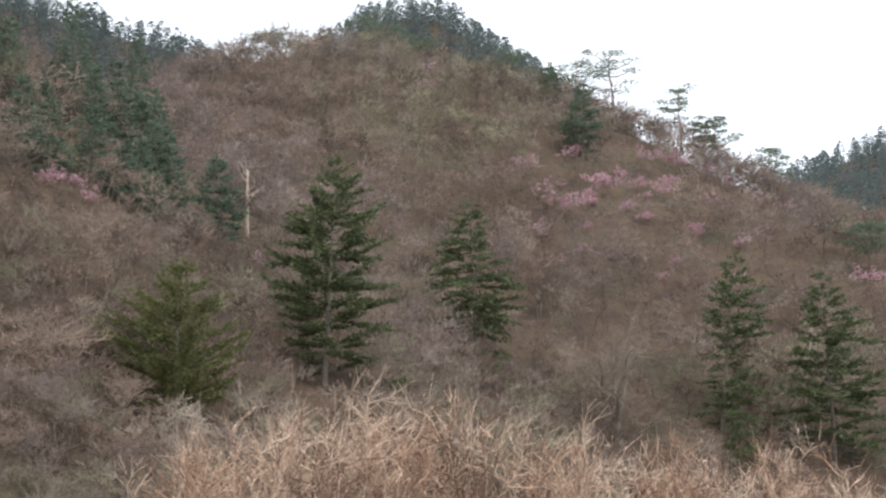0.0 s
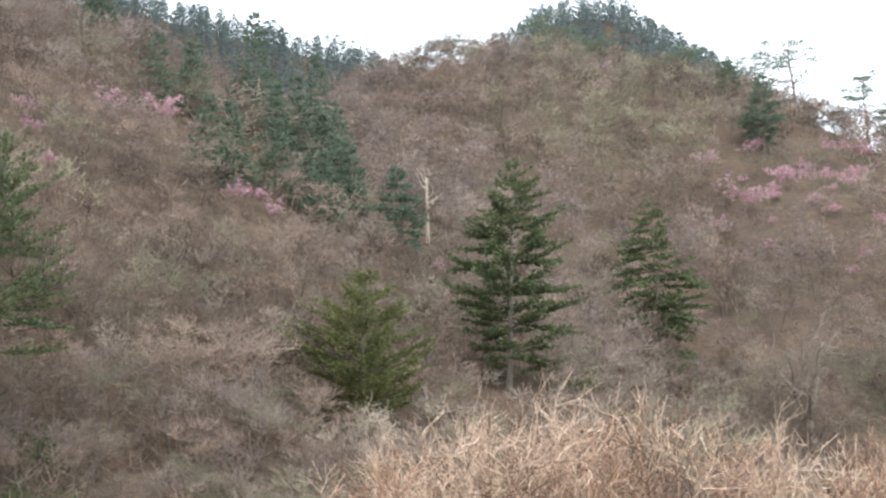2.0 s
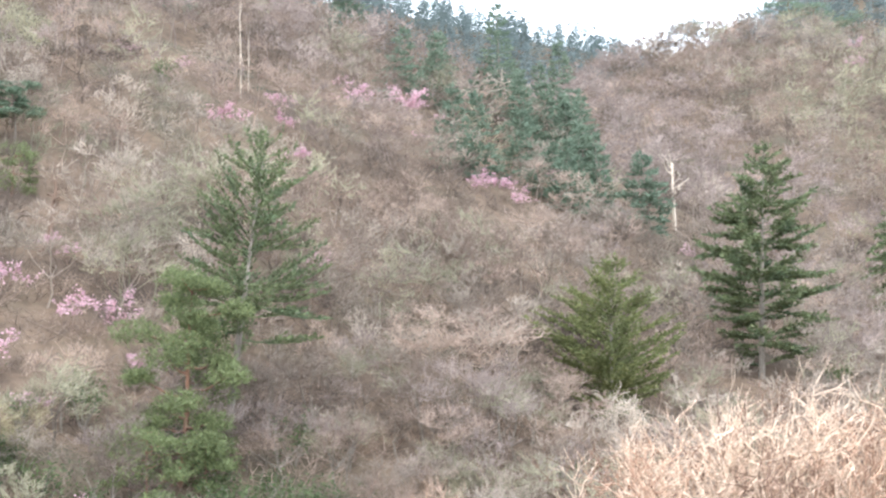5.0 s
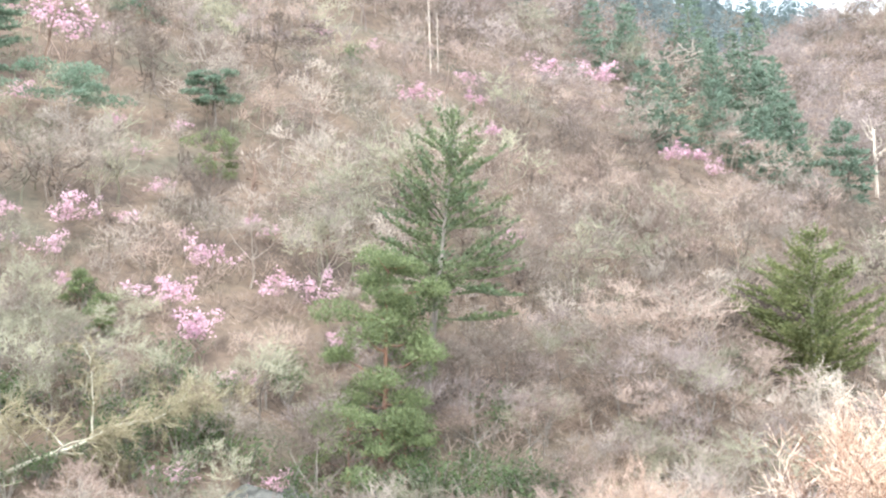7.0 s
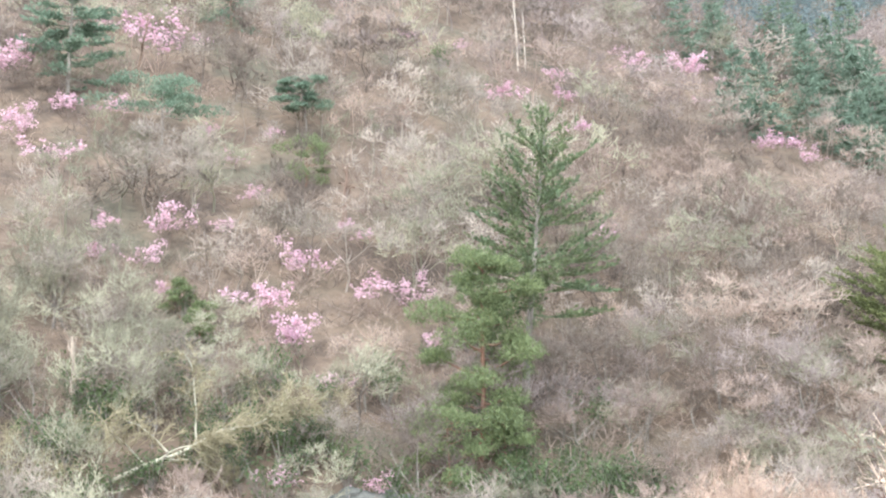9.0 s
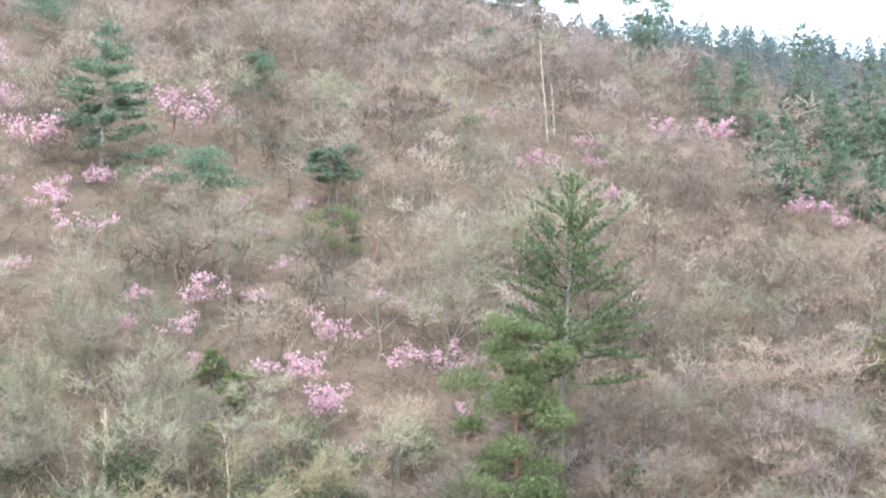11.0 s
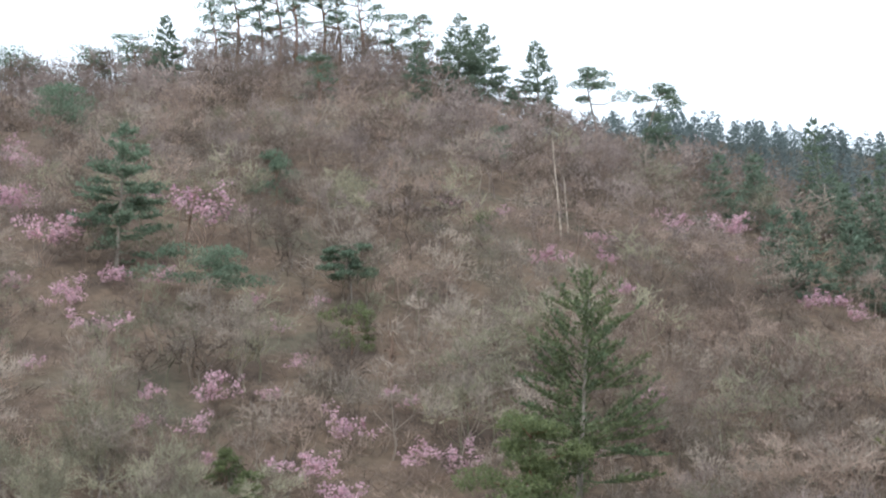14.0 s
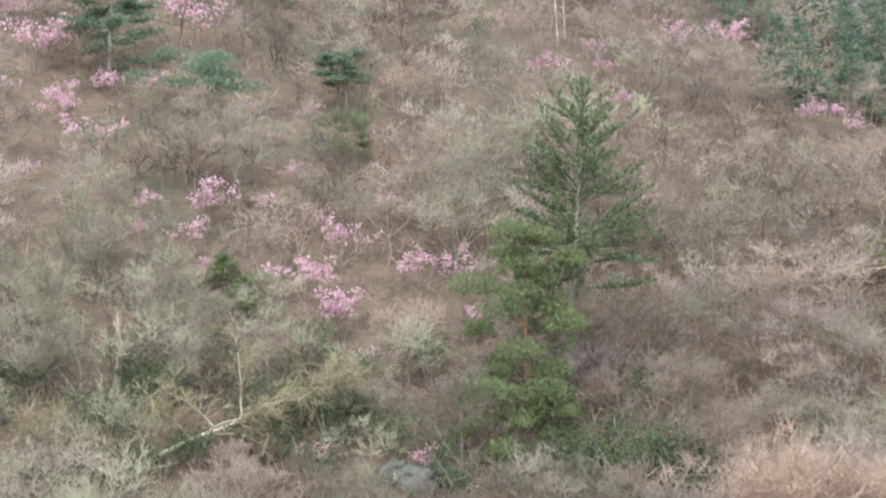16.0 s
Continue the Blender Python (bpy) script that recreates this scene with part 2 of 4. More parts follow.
def dome_shapes(rng, h, width, trunk, clumps, sprays, fans, tw, squash=0.75, limb=0.011):
    """A leafless tree seen whole: a short trunk, limbs, and a crown of rounded clumps whose fine twigs fan outwards and up."""
    wood, twig = Shape(), Shape()
    fork = Vector((rng.uniform(-.06, .06) * h, rng.uniform(-.06, .06) * h, h * trunk))
    wood.tube([Vector((0, 0, -0.4)), fork * 0.5 + Vector((rng.uniform(-.04, .04) * h, 0, 0)), fork], [limb * h, limb * h * 0.85, limb * h * 0.7], 4)
    for k in range(clumps):
        a = 6.283 * (k + rng.uniform(-.3, .3)) / clumps
        top = k == clumps - 1
        out = 0.0 if top else width * rng.uniform(0.38, 0.7)
        r = width * rng.uniform(0.42, 0.62)
        c = Vector((math.cos(a) * out, math.sin(a) * out, h * (1 - trunk) * (0.62 if top else rng.uniform(0.22, 0.5)) + h * trunk))
        knee = fork.lerp(c, 0.55) + Vector((rng.uniform(-.1, .1), rng.uniform(-.1, .1), -0.04)) * width
        wood.tube([fork, knee, c + Vector((0, 0, 0.3 * r * squash))], [limb * h * 0.5, limb * h * 0.36, limb * h * 0.12], 3)
        for _ in range(sprays):
            d = unit(rng, 0.75)
            if d.z < -0.25:
                d.z = -d.z
            reach = r * rng.uniform(0.72, 1.12)
            body = Vector((d.x, d.y, d.z * squash))
            p = c + unit(rng) * (r * rng.uniform(0.1, 0.5)) + body * (reach * 0.25)
            q = p + (body * 0.8 + unit(rng) * 0.42) * (reach * 0.6)
            twig.spike(p, q, tw * 1.4, rng)
            for _ in range(fans):
                w = p.lerp(q, rng.uniform(0.25, 1.0))
                e = (body * 0.55 + unit(rng) * 0.62 + Vector((0, 0, 0.5))).normalized()
                twig.spike(w, w + e * r * rng.uniform(0.22, 0.42), tw, rng)
    return wood, twig


def spread_at(profile, u):
    """The reach of the branches at the height u of the tree, from a list of (u, metres) upwards."""
    if u <= profile[0][0]:
        return profile[0][1]
    for (u0, r0), (u1, r1) in zip(profile, profile[1:]):
        if u <= u1:
            return r0 + (r1 - r0) * (u - u0) / (u1 - u0)
    return profile[-1][1]


def bough(crown, rng, p, a, reach, slope, curl, lift, blade, fine):
    """One fir branch: an axis, side shoots in two rows and short needle blades along them."""
    out, across = Vector((math.cos(a), math.sin(a), 0)), Vector((-math.sin(a), math.cos(a), 0))
    sway = rng.uniform(-.18, .18)
    axis = [p + out * (reach * t) + across * (reach * sway * t * t) + Vector((0, 0, reach * (slope * t + curl * t * t))) for t in (0, .25, .5, .75, 1)]
    crown.tube(axis, [.012 * reach + .012, .010 * reach + .009, .008 * reach + .006, .005 * reach + .003, 0], 3)
    shoots = max(4, int((4 + 5.2 * reach) * fine))
    for k in range(shoots):
        t = 0.22 + 0.78 * (k + rng.random()) / shoots
        q, d = along(axis, min(t, 0.999))
        side = 1 if k % 2 else -1
        if rng.random() < 0.12:
            side = 0
        length = (0.34 * reach * (1.06 - t) + 0.24) * rng.uniform(0.65, 1.25)
        dv = (d * 0.85 + across * (0.62 * side) + Vector((0, 0, lift + rng.uniform(-.12, .12)))).normalized()
        crown.tube([q, q + dv * length], [0.012, 0], 3)
        blades = max(3, int(length / 0.1 * fine))
        for i in range(blades):
            f = (i + rng.random()) / blades
            w = q + dv * (length * f)
            n = (dv * 0.75 + unit(rng) * 0.62 + Vector((0, 0, 0.12))).normalized()
            ln = blade * rng.uniform(0.6, 1.3) * (1.0 if f < 0.85 else 1.25)
            crown.leaf(w, n, n.cross(unit(rng)).normalized(), ln, min(0.2, ln * 0.5))


def fir_shapes(rng, h, left, right, boughs, low=0.0, high=0.7, curl=0.1, lift=0.1, lean=0.0, blade=0.2, fine=1.0, tiers=0.0, dead=0, wild=0.1):
    """A fir: trunk and boughs up the trunk, reaching as far as left and right say; low and high are the boughs' slopes at the foot and the tip."""
    trunk, crown = Shape(), Shape()
    def centre(u):
        return Vector((lean * u ** 1.2, 0, h * u))
    line = [Vector((0, 0, -0.4))] + [centre(i / 7) for i in range(1, 8)]
    trunk.tube(line, [0.0145 * h * (1 - i / 7.5) for i in range(8)], 8)
    foot = left[0][0]
    for k in range(boughs):
        f = (k + rng.random()) / boughs
        u = foot + (0.985 - foot) * f ** 0.9
        if tiers:
            step = tiers / h
            u = min(0.985, foot + (round((u - foot) / step) + rng.gauss(0, 0.22)) * step)
        a = 2.399963 * k + rng.uniform(-.5, .5)
        side = 0.5 + 0.5 * math.cos(a)
        reach = (spread_at(left, u) * (1 - side) + spread_at(right, u) * side) * rng.choice((1.12, 1.06, 1.0, 0.88, 0.6, 1.08))
        reach = max(reach, 0.25)
        v = max(0.0, (u - foot) / (1 - foot))
        slope, bow = low + (high - low) * v ** 1.3 + rng.gauss(0, wild), curl * rng.uniform(0.2, 1.9)
        # the bough leaves the trunk so far below its tip as it rises
        root = min(0.985, max(0.5 * foot + 0.02, u - 0.8 * reach * (slope + bow) / h))
        bough(crown, rng, centre(root), a, reach, slope, bow, lift, blade, fine)
    for _ in range(12):
        crown.leaf(centre(1.0) - Vector((0, 0, rng.uniform(.0, .7))), unit(rng, 2.5), unit(rng), blade * 1.6, blade * 0.4)
    for k in range(dead):
        u, a = rng.uniform(0.08, max(0.12, foot)), rng.random() * 6.283
        p = centre(u)
        trunk.tube([p, p + Vector((math.cos(a), math.sin(a), rng.uniform(-.2, .3))) * rng.uniform(0.6, 1.8)], [0.03, 0], 3)
    return trunk, crown


def cone(r, foot=0.08, full=0.25, power=0.85):
    """The reach of a plain cone-shaped crown."""
    return [(foot, r * 0.7), (full, r)] + [(full + (1 - full) * k / 5, r * (1 - k / 5) ** power + 0.05 * r) for k in range(1, 6)]


def pine_shapes(rng, h, r, pads, lean=0.0, crown_from=0.5, tufts=70, flat=0.28, crook=0.08, wide=0.085):
    """A pine: bending trunk, bare limbs and flat pads of needle tufts."""
    trunk, crown = Shape(), Shape()
    line = [Vector((0, 0, -0.4))]
    for i in range(1, 9):
        t = i / 8
        line.append(Vector((lean * t + crook * h * 0.35 * math.sin(t * 5.5 + lean), crook * h * rng.uniform(-.35, .35) * t, h * 0.97 * t)))
    trunk.tube(line, [0.0165 * h * (1 - 0.8 * i / 8) for i in range(9)], 7)
    for k in range(pads):
        t = crown_from + (1 - crown_from) * (k + 0.6 * rng.random()) / pads
        p, _ = along(line, min(t, 0.995))
        a = rng.random() * 6.283 if pads < 3 else 2.4 * k + rng.uniform(-.6, .6)
        reach = r * rng.uniform(0.2, 0.95) * (1.1 - 0.55 * (t - crown_from) / (1 - crown_from)) if k < pads - 1 else 0.0
        c = p + Vector((math.cos(a) * reach, math.sin(a) * reach, reach * rng.uniform(0.05, 0.4)))
        if reach > 0:
            crank = Vector((-math.sin(a), math.cos(a), 0)) * reach * rng.uniform(-.14, .14)
            trunk.tube([p, p.lerp(c, 0.35) + crank + Vector((0, 0, -0.1 * reach)), p.lerp(c, 0.7) + crank * 0.4 + Vector((0, 0, -0.06 * reach)), c], [0.0072 * h, 0.0058 * h, 0.0042 * h, 0.0016 * h], 4)
        size = r * rng.uniform(0.22, 0.46)
        for _ in range(tufts):
            g = unit(rng)
            rad = rng.random() ** 0.4
            q = c + Vector((g.x * size * rad, g.y * size * rad, size * (flat * g.z * rad - 0.16 * (g.x * g.x + g.y * g.y) * rad * rad)))
            for _ in range(3):
                d = unit(rng, 0.9)
                crown.leaf(q, d, d.cross(unit(rng)).normalized(), rng.uniform(0.16, 0.3) * (0.7 + 0.04 * h), wide)
    return trunk, crown


EYE = 1.6
# crest lines of the hills: bearing (degrees to the left of north), elevation seen from the eye, distance
CREST_LEFT = [(75.35, 15.55, 175), (64.35, 18.05, 180), (54.35, 19.35, 182), (50.35, 20.55, 180), (45.35, 21.35, 178), (40.35, 21.95, 178), (36.85, 22.45, 180), (33.35, 21.68, 178), (29.75, 20.48, 175),
              (27.35, 19.5, 172), (24.85, 18.6, 168), (22.35, 17.6, 164), (18.6, 15.6, 158), (14.3, 13, 150), (11.7, 11.2, 143), (10.5, 10, 134), (8.1, 8.6, 122), (6.2, 6.2, 106)]
CREST_MAIN = [(20, 14.5, 285), (13.9, 15.4, 270), (11.3, 15.9, 265), (9, 16.8, 258), (7.2, 17.4, 254), (5.5, 17.8, 250), (3.6, 17.6, 250), (1.6, 17.1, 248),
              (-0.3, 16.7, 245), (-2.7, 16.1, 240), (-5.1, 15.2, 232), (-7, 14.5, 225), (-9.4, 13.2, 215), (-11.9, 12.0, 205),
              (-13.7, 10.5, 198), (-15, 9.1, 192), (-16.3, 7.9, 188), (-17.9, 6.4, 180), (-21, 3.5, 165)]
CREST_FAR = [(34, 19.5, 330), (26, 19.4, 335), (21.3, 19.4, 335), (18.5, 18.9, 338), (16.2, 18.2, 342), (12.6, 17.5, 356), (11.3, 17.2, 362), (10.2, 16.9, 370), (8.8, 16.5, 378), (7.4, 14.6, 382), (6.0, 12.8, 385), (4.4, 14.6, 380),
             (3.5, 17.4, 377), (3.0, 18.7, 375), (2.2, 19.3, 372), (1.0, 19.3, 370), (0.2, 18.8, 374), (-1.1, 17.7, 380), (-2.2, 17.1, 384), (-3.2, 16.5, 388), (-4.3, 15.6, 392), (-5.6, 13.0, 396)]
CREST_RIGHT = [(-11, 10.2, 640), (-12.8, 11.0, 620), (-14.4, 11.9, 600), (-16.7, 13.1, 580), (-18.2, 13.5, 570), (-24, 14.5, 560), (-34, 13, 540), (-50, 9, 560)]


def crest_height(X, Y, crest, slope, round_off):
    best = np.full(np.shape(X), -60.0)
    pts = [(-d * math.sin(math.radians(a)), d * math.cos(math.radians(a)), EYE + d * math.tan(math.radians(e))) for a, e, d in crest]
    for (x0, y0, z0), (x1, y1, z1) in zip(pts, pts[1:]):
        dx, dy = x1 - x0, y1 - y0
        s = np.clip(((X - x0) * dx + (Y - y0) * dy) / (dx * dx + dy * dy), 0, 1)
        gap = np.hypot(X - x0 - s * dx, Y - y0 - s * dy)
        best = np.maximum(best, z0 + s * (z1 - z0) - slope * (np.sqrt(gap * gap + round_off ** 2) - round_off))
    return best


def terrain(X, Y):
    """Height of the ground at X, Y (numbers or arrays)."""
    X, Y = np.asarray(X, float), np.asarray(Y, float)
    h = np.maximum(crest_height(X, Y, CREST_LEFT, 0.657, 5), crest_height(X, Y, CREST_MAIN, 0.62, 6))
    h = np.maximum(h, crest_height(X, Y, CREST_FAR, 0.85, 8))
    h = np.maximum(h, crest_height(X, Y, CREST_RIGHT, 0.50, 10))
    h = 0.5 * (h + 5 + np.sqrt((h + 5) ** 2 + 9.0)) - 5.1
    bump = (np.sin(0.061 * X + 0.8 * np.sin(0.037 * Y)) * np.cos(0.053 * Y + 1.1) * 1.3
            + np.sin(0.17 * X + 0.11 * Y + 0.6) * 0.45 + np.cos(0.23 * Y - 0.19 * X) * 0.3)
    h = h + bump * np.clip((h + 5) / 14, 0.1, 1.0)
    # the camera stands on a level bank, five metres over the valley floor
    edge = np.clip((np.hypot(X, Y) - 31) / 14, 0, 1)
    return h * edge * edge * (3 - 2 * edge)


# ---- ground: one sheet from under the camera to beyond the hills ----
def build_ground():
    bearings = list(np.arange(-30, 66, 0.6)) + list(np.arange(66, 330, 6.0))
    rings = [0.0] + list(np.arange(4, 60, 4.0)) + list(np.arange(60, 300, 2.5)) + list(np.arange(300, 720, 9.0)) + [800, 1000, 1400, 2200, 3500]
    A, D = np.meshgrid(np.radians(bearings), np.array(rings[1:]), indexing="ij")
    X, Y = -D * np.sin(A), D * np.cos(A)
    Z = terrain(X, Y)
    nb, nr = A.shape
    v = np.concatenate([np.stack([X, Y, Z], -1).reshape(-1, 3), [[0, 0, 0]]])
    faces = []
    for i in range(nb):
        j = (i + 1) % nb
        faces.append((nb * nr, j * nr, i * nr))
        faces += [(i * nr + k, j * nr + k, j * nr + k + 1, i * nr + k + 1) for k in range(nr - 1)]
    me = bpy.data.meshes.new("ground")
    me.from_pydata(v.tolist(), [], faces)
    me.materials.append(LITTER)
    bm = bmesh.new()
    bm.from_mesh(me)
    bmesh.ops.recalc_face_normals(bm, faces=bm.faces)
    bm.to_mesh(me)
    bm.free()
    me.polygons.foreach_set("use_smooth", [True] * len(me.polygons))
    tagged(new("ground", me), "brown leaf-littered valley floor and steep wooded hillsides", "ground", kind="structure")


build_ground()


# ---- conifers ----
def tree_thing(name, label, category, bearing, distance, trunk, crown, trunk_mat, crown_mat, group="", crown_name="crown", turn=0.0):
    x, y, z = spot(bearing, distance)
    top = tagged(new(name), label, category, group)
    top.matrix_world = pose(x, y, z, 0, 0, bearing + turn)
    part("trunk", trunk.mesh("trunk", trunk_mat), top)
    part(crown_name, crown.mesh(crown_name, crown_mat), top)
    return top


# the six large firs at the foot of the hills, each with the outline of its crown: (height up the tree, reach) to either side
# bearing, distance, height, lean, left, right, boughs, low, high, curl, lift, tiers, material
LARGE_FIRS = [
    (26.38, 67.5, 15.4, 1.35, [(0.33, 3.2), (0.5, 3.4), (0.6, 3.5), (0.7, 2.6), (0.76, 2.6), (0.84, 2.7), (0.9, 2.0), (0.95, 1.5), (1.0, 0.4)],
     [(0.33, 3.6), (0.5, 3.9), (0.58, 4.1), (0.66, 3.3), (0.73, 2.4), (0.84, 2.9), (0.92, 1.9), (0.95, 1.4), (1.0, 0.3)], 70, -0.1, 0.7, 0.25, 0.28, 0.0, FIR),
    (4.85, 98, 16.4, 0.5, [(0.06, 1.5), (0.23, 2.9), (0.34, 3.6), (0.44, 4.7), (0.6, 3.8), (0.78, 2.9), (0.93, 0.9), (1.0, 0.2)],
     [(0.06, 3.4), (0.23, 4.2), (0.34, 4.4), (0.44, 4.7), (0.6, 3.7), (0.78, 3.3), (0.93, 1.4), (1.0, 0.2)], 112, -0.1, 0.45, 0.08, 0.06, 1.0, FIR),
    (-1.4, 129, 17.6, -0.8, [(0.26, 2.4), (0.43, 4.4), (0.59, 4.1), (0.69, 3.4), (0.8, 2.6), (0.94, 1.2), (1.0, 0.3)],
     [(0.26, 4.6), (0.43, 4.9), (0.59, 4.6), (0.69, 3.0), (0.8, 2.0), (0.94, 1.2), (1.0, 0.3)], 84, -0.2, 0.3, -0.02, 0.0, 0.9, FIR),
    (-11.3, 135, 17.0, 1.6, [(0.04, 2.2), (0.24, 2.6), (0.36, 1.2), (0.48, 1.2), (0.56, 2.2), (0.7, 2.4), (0.85, 1.6), (1.0, 0.3)],
     [(0.04, 5.0), (0.2, 4.6), (0.36, 2.0), (0.48, 2.0), (0.56, 5.0), (0.7, 3.6), (0.85, 1.8), (1.0, 0.3)], 92, -0.1, 0.4, 0.03, 0.04, 0.9, FIR),
    (-15.6, 134, 17.5, -0.6, [(0.05, 4.6), (0.3, 4.8), (0.5, 3.6), (0.7, 2.6), (0.85, 2.0), (1.0, 0.3)],
     [(0.05, 5.0), (0.3, 5.6), (0.5, 4.8), (0.7, 4.6), (0.85, 2.2), (1.0, 0.3)], 100, -0.1, 0.35, 0.02, 0.04, 1.0, FIR),
]
for i, (b, d, h, lean, left, right, boughs, low, high, curl, lift, tiers, mat) in enumerate(LARGE_FIRS):
    rng = random.Random(100 + i)
    tr, cr = fir_shapes(rng, h, left, right, boughs, low, high, curl, lift, lean, 0.21 if d < 80 else 0.28 if d < 110 else 0.34, 1.1 if d < 110 else 0.9, tiers, 9, 0.2 if d < 80 else 0.17)
    tree_thing("fir_tree", ("tall dark green fir with upswept ragged boughs at the hill's foot", "tall dark green fir with layered level boughs", "thin tall fir with sparse drooping boughs and a bare trunk",
                            "dark green fir with a gap between two tiers of boughs", "wide sparse green fir with layered boughs")[i], "fir tree", b, d, tr, cr, BARK, mat)

# bearing, distance, height, half width, lean to the right
FIRS = [(9.15, 126, 8.4, 2.3, -0.9), (-5.8, 202, 11.6, 3.3, 0.1), (43.35, 166, 9.9, 1.9, -0.4),
    (30.65, 162, 12.9, 3.6, 0.4), (29.55, 170, 12.7, 3.9, 0.3), (27.15, 171, 13.7, 3.0, 0.0), (28.35, 164, 5.9, 1.2, 0.2),
    (32.45, 148, 9.4, 1.7, 0.1), (22.15, 158, 7.7, 3.1, 0.4), (-4.4, 234, 7.2, 2.1, -0.1)]
for i, (b, d, h, r, lean) in enumerate(FIRS):
    rng = random.Random(110 + i)
    left, right = cone(r * rng.uniform(0.85, 1.1), 0.12, 0.4, 0.8), cone(r * rng.uniform(0.85, 1.1), 0.12, 0.4, 0.8)
    tr, cr = fir_shapes(rng, h, left, right, int(26 + 5 * h), -0.1, 0.4, 0.04, 0.05, lean, 0.44, 0.75, 1.1)
    tree_thing("fir_tree", "dark green fir standing on the bare wooded ridge", "fir tree", b, d, tr, cr, BARK, FIR_HAZED)

# bearing, distance, height, half width, lean, pads
LIGHT_FIRS = [(28.2, 64, 9.6, 2.8, 0.3, 26), (38.55, 118, 5.2, 2.2, -0.1, 14), (29.05, 133, 3.9, 1.9, 0.1, 12), (36.75, 157, 6.8, 2.7, -0.3, 16), (29.5, 61, 4.2, 1.9, 0.0, 14), (27.2, 62.5, 3.6, 1.6, 0.0, 12),
    (39.6, 72, 2.4, 1.1, 0.0, 10), (-12.0, 128, 6.0, 2.4, 0.0, 14), (-2.1, 130, 4.6, 2.2, 0.0, 14), (35.35, 92, 3.6, 2.0, 0.1, 14), (40.4, 75, 2.2, 1.0, 0.0, 8)]
for i, (b, d, h, r, lean, pads) in enumerate(LIGHT_FIRS):
    rng = random.Random(200 + i)
    tr, cr = pine_shapes(rng, h, r * 1.2, pads, lean, 0.1, 270 if h > 8 else 110, 0.42, 0.03, 0.055 if d < 100 else 0.1)
    tree_thing("young_pine", "young pine with soft green needles on the slope", "pine tree", b, d, tr, cr, RED_BARK, LIGHT_FIR if d < 100 else FIR if b < 0 else PINE_HAZED)

YEWS = [(10.85, 80, 10.2, 4.4, 0.0)]
rng = random.Random(300)
tr, cr = fir_shapes(rng, 10.2, [(0.14, 1.6), (0.28, 2.6), (0.38, 3.5), (0.55, 4.2), (0.6, 4.8), (0.66, 3.8), (0.71, 3.2), (0.86, 1.8), (0.95, 1.0), (1.0, 0.4)],
                    [(0.14, 1.8), (0.28, 3.2), (0.38, 3.3), (0.55, 3.9), (0.6, 3.9), (0.71, 2.8), (0.86, 1.7), (0.95, 1.0), (1.0, 0.4)], 118, 0.14, 0.6, 0.16, 0.05, 0.0, 0.2, 1.1, 0.75, 8, 0.08)
tree_thing("broad_fir", "broad olive green fir with upswept branches on the slope", "fir tree", 10.85, 80, tr, cr, BARK, YEW)
w, t = bare_shapes(rng, 4.6, 1.1, 7, 6, 5, 3, 0.008, 0.014, True, 0.1, 0.05)
tree_thing("lichened_shrub", "pale lichened leafless shrub under a broad fir", "shrub", 10.4, 76.4, w, t, PALE, PALE, "", "twig_crown")

# the stand of firs on the spur
CLUSTER = [(15.4, 146, 13.9, 2.7, -0.7), (17.3, 116, 8.1, 1.9, -0.4), (16.3, 118, 7.8, 1.8, -0.4), (12.8, 148, 13.0, 2.4, -0.5),
    (13.7, 148, 9.3, 2.1, -0.4), (11.9, 133, 10.2, 2.2, -0.4), (11.3, 126, 8.0, 1.8, -0.4), (14.5, 139, 7.9, 2.0, -0.4),
    (18.1, 139, 8.3, 2.2, -0.5), (13.4, 139, 7.9, 2.0, -0.4), (12.5, 134, 8.3, 2.1, -0.5), (19.8, 134, 7.9, 2.1, 0.5),
    (18.2, 148, 7.3, 2.0, 0.4), (14.6, 125, 7.0, 2.0, 0.0), (12.6, 122, 7.0, 1.9, 0.0)]
rng = random.Random(44)
CLUSTER += [(rng.uniform(11.6, 19.2), rng.uniform(124, 146), rng.uniform(5, 8.5), rng.uniform(1.6, 2.3), 0.0) for _ in range(7)]
for i, (b, d, h, r, lean) in enumerate(CLUSTER):
    rng = random.Random(400 + i)
    tr, cr = fir_shapes(rng, h, cone(r * 1.2, 0.06, 0.2, 1.0), cone(r * 1.2, 0.06, 0.2, 1.0), int(26 + 5 * h), -0.12, 0.45, 0.02, 0.04, lean, 0.4, 0.68, 0.9)
    tree_thing("fir_tree", "dark green fir in a dense stand on the spur", "fir tree", b, d, tr, cr, BARK, FIR_HAZED, "stand of firs on the spur")

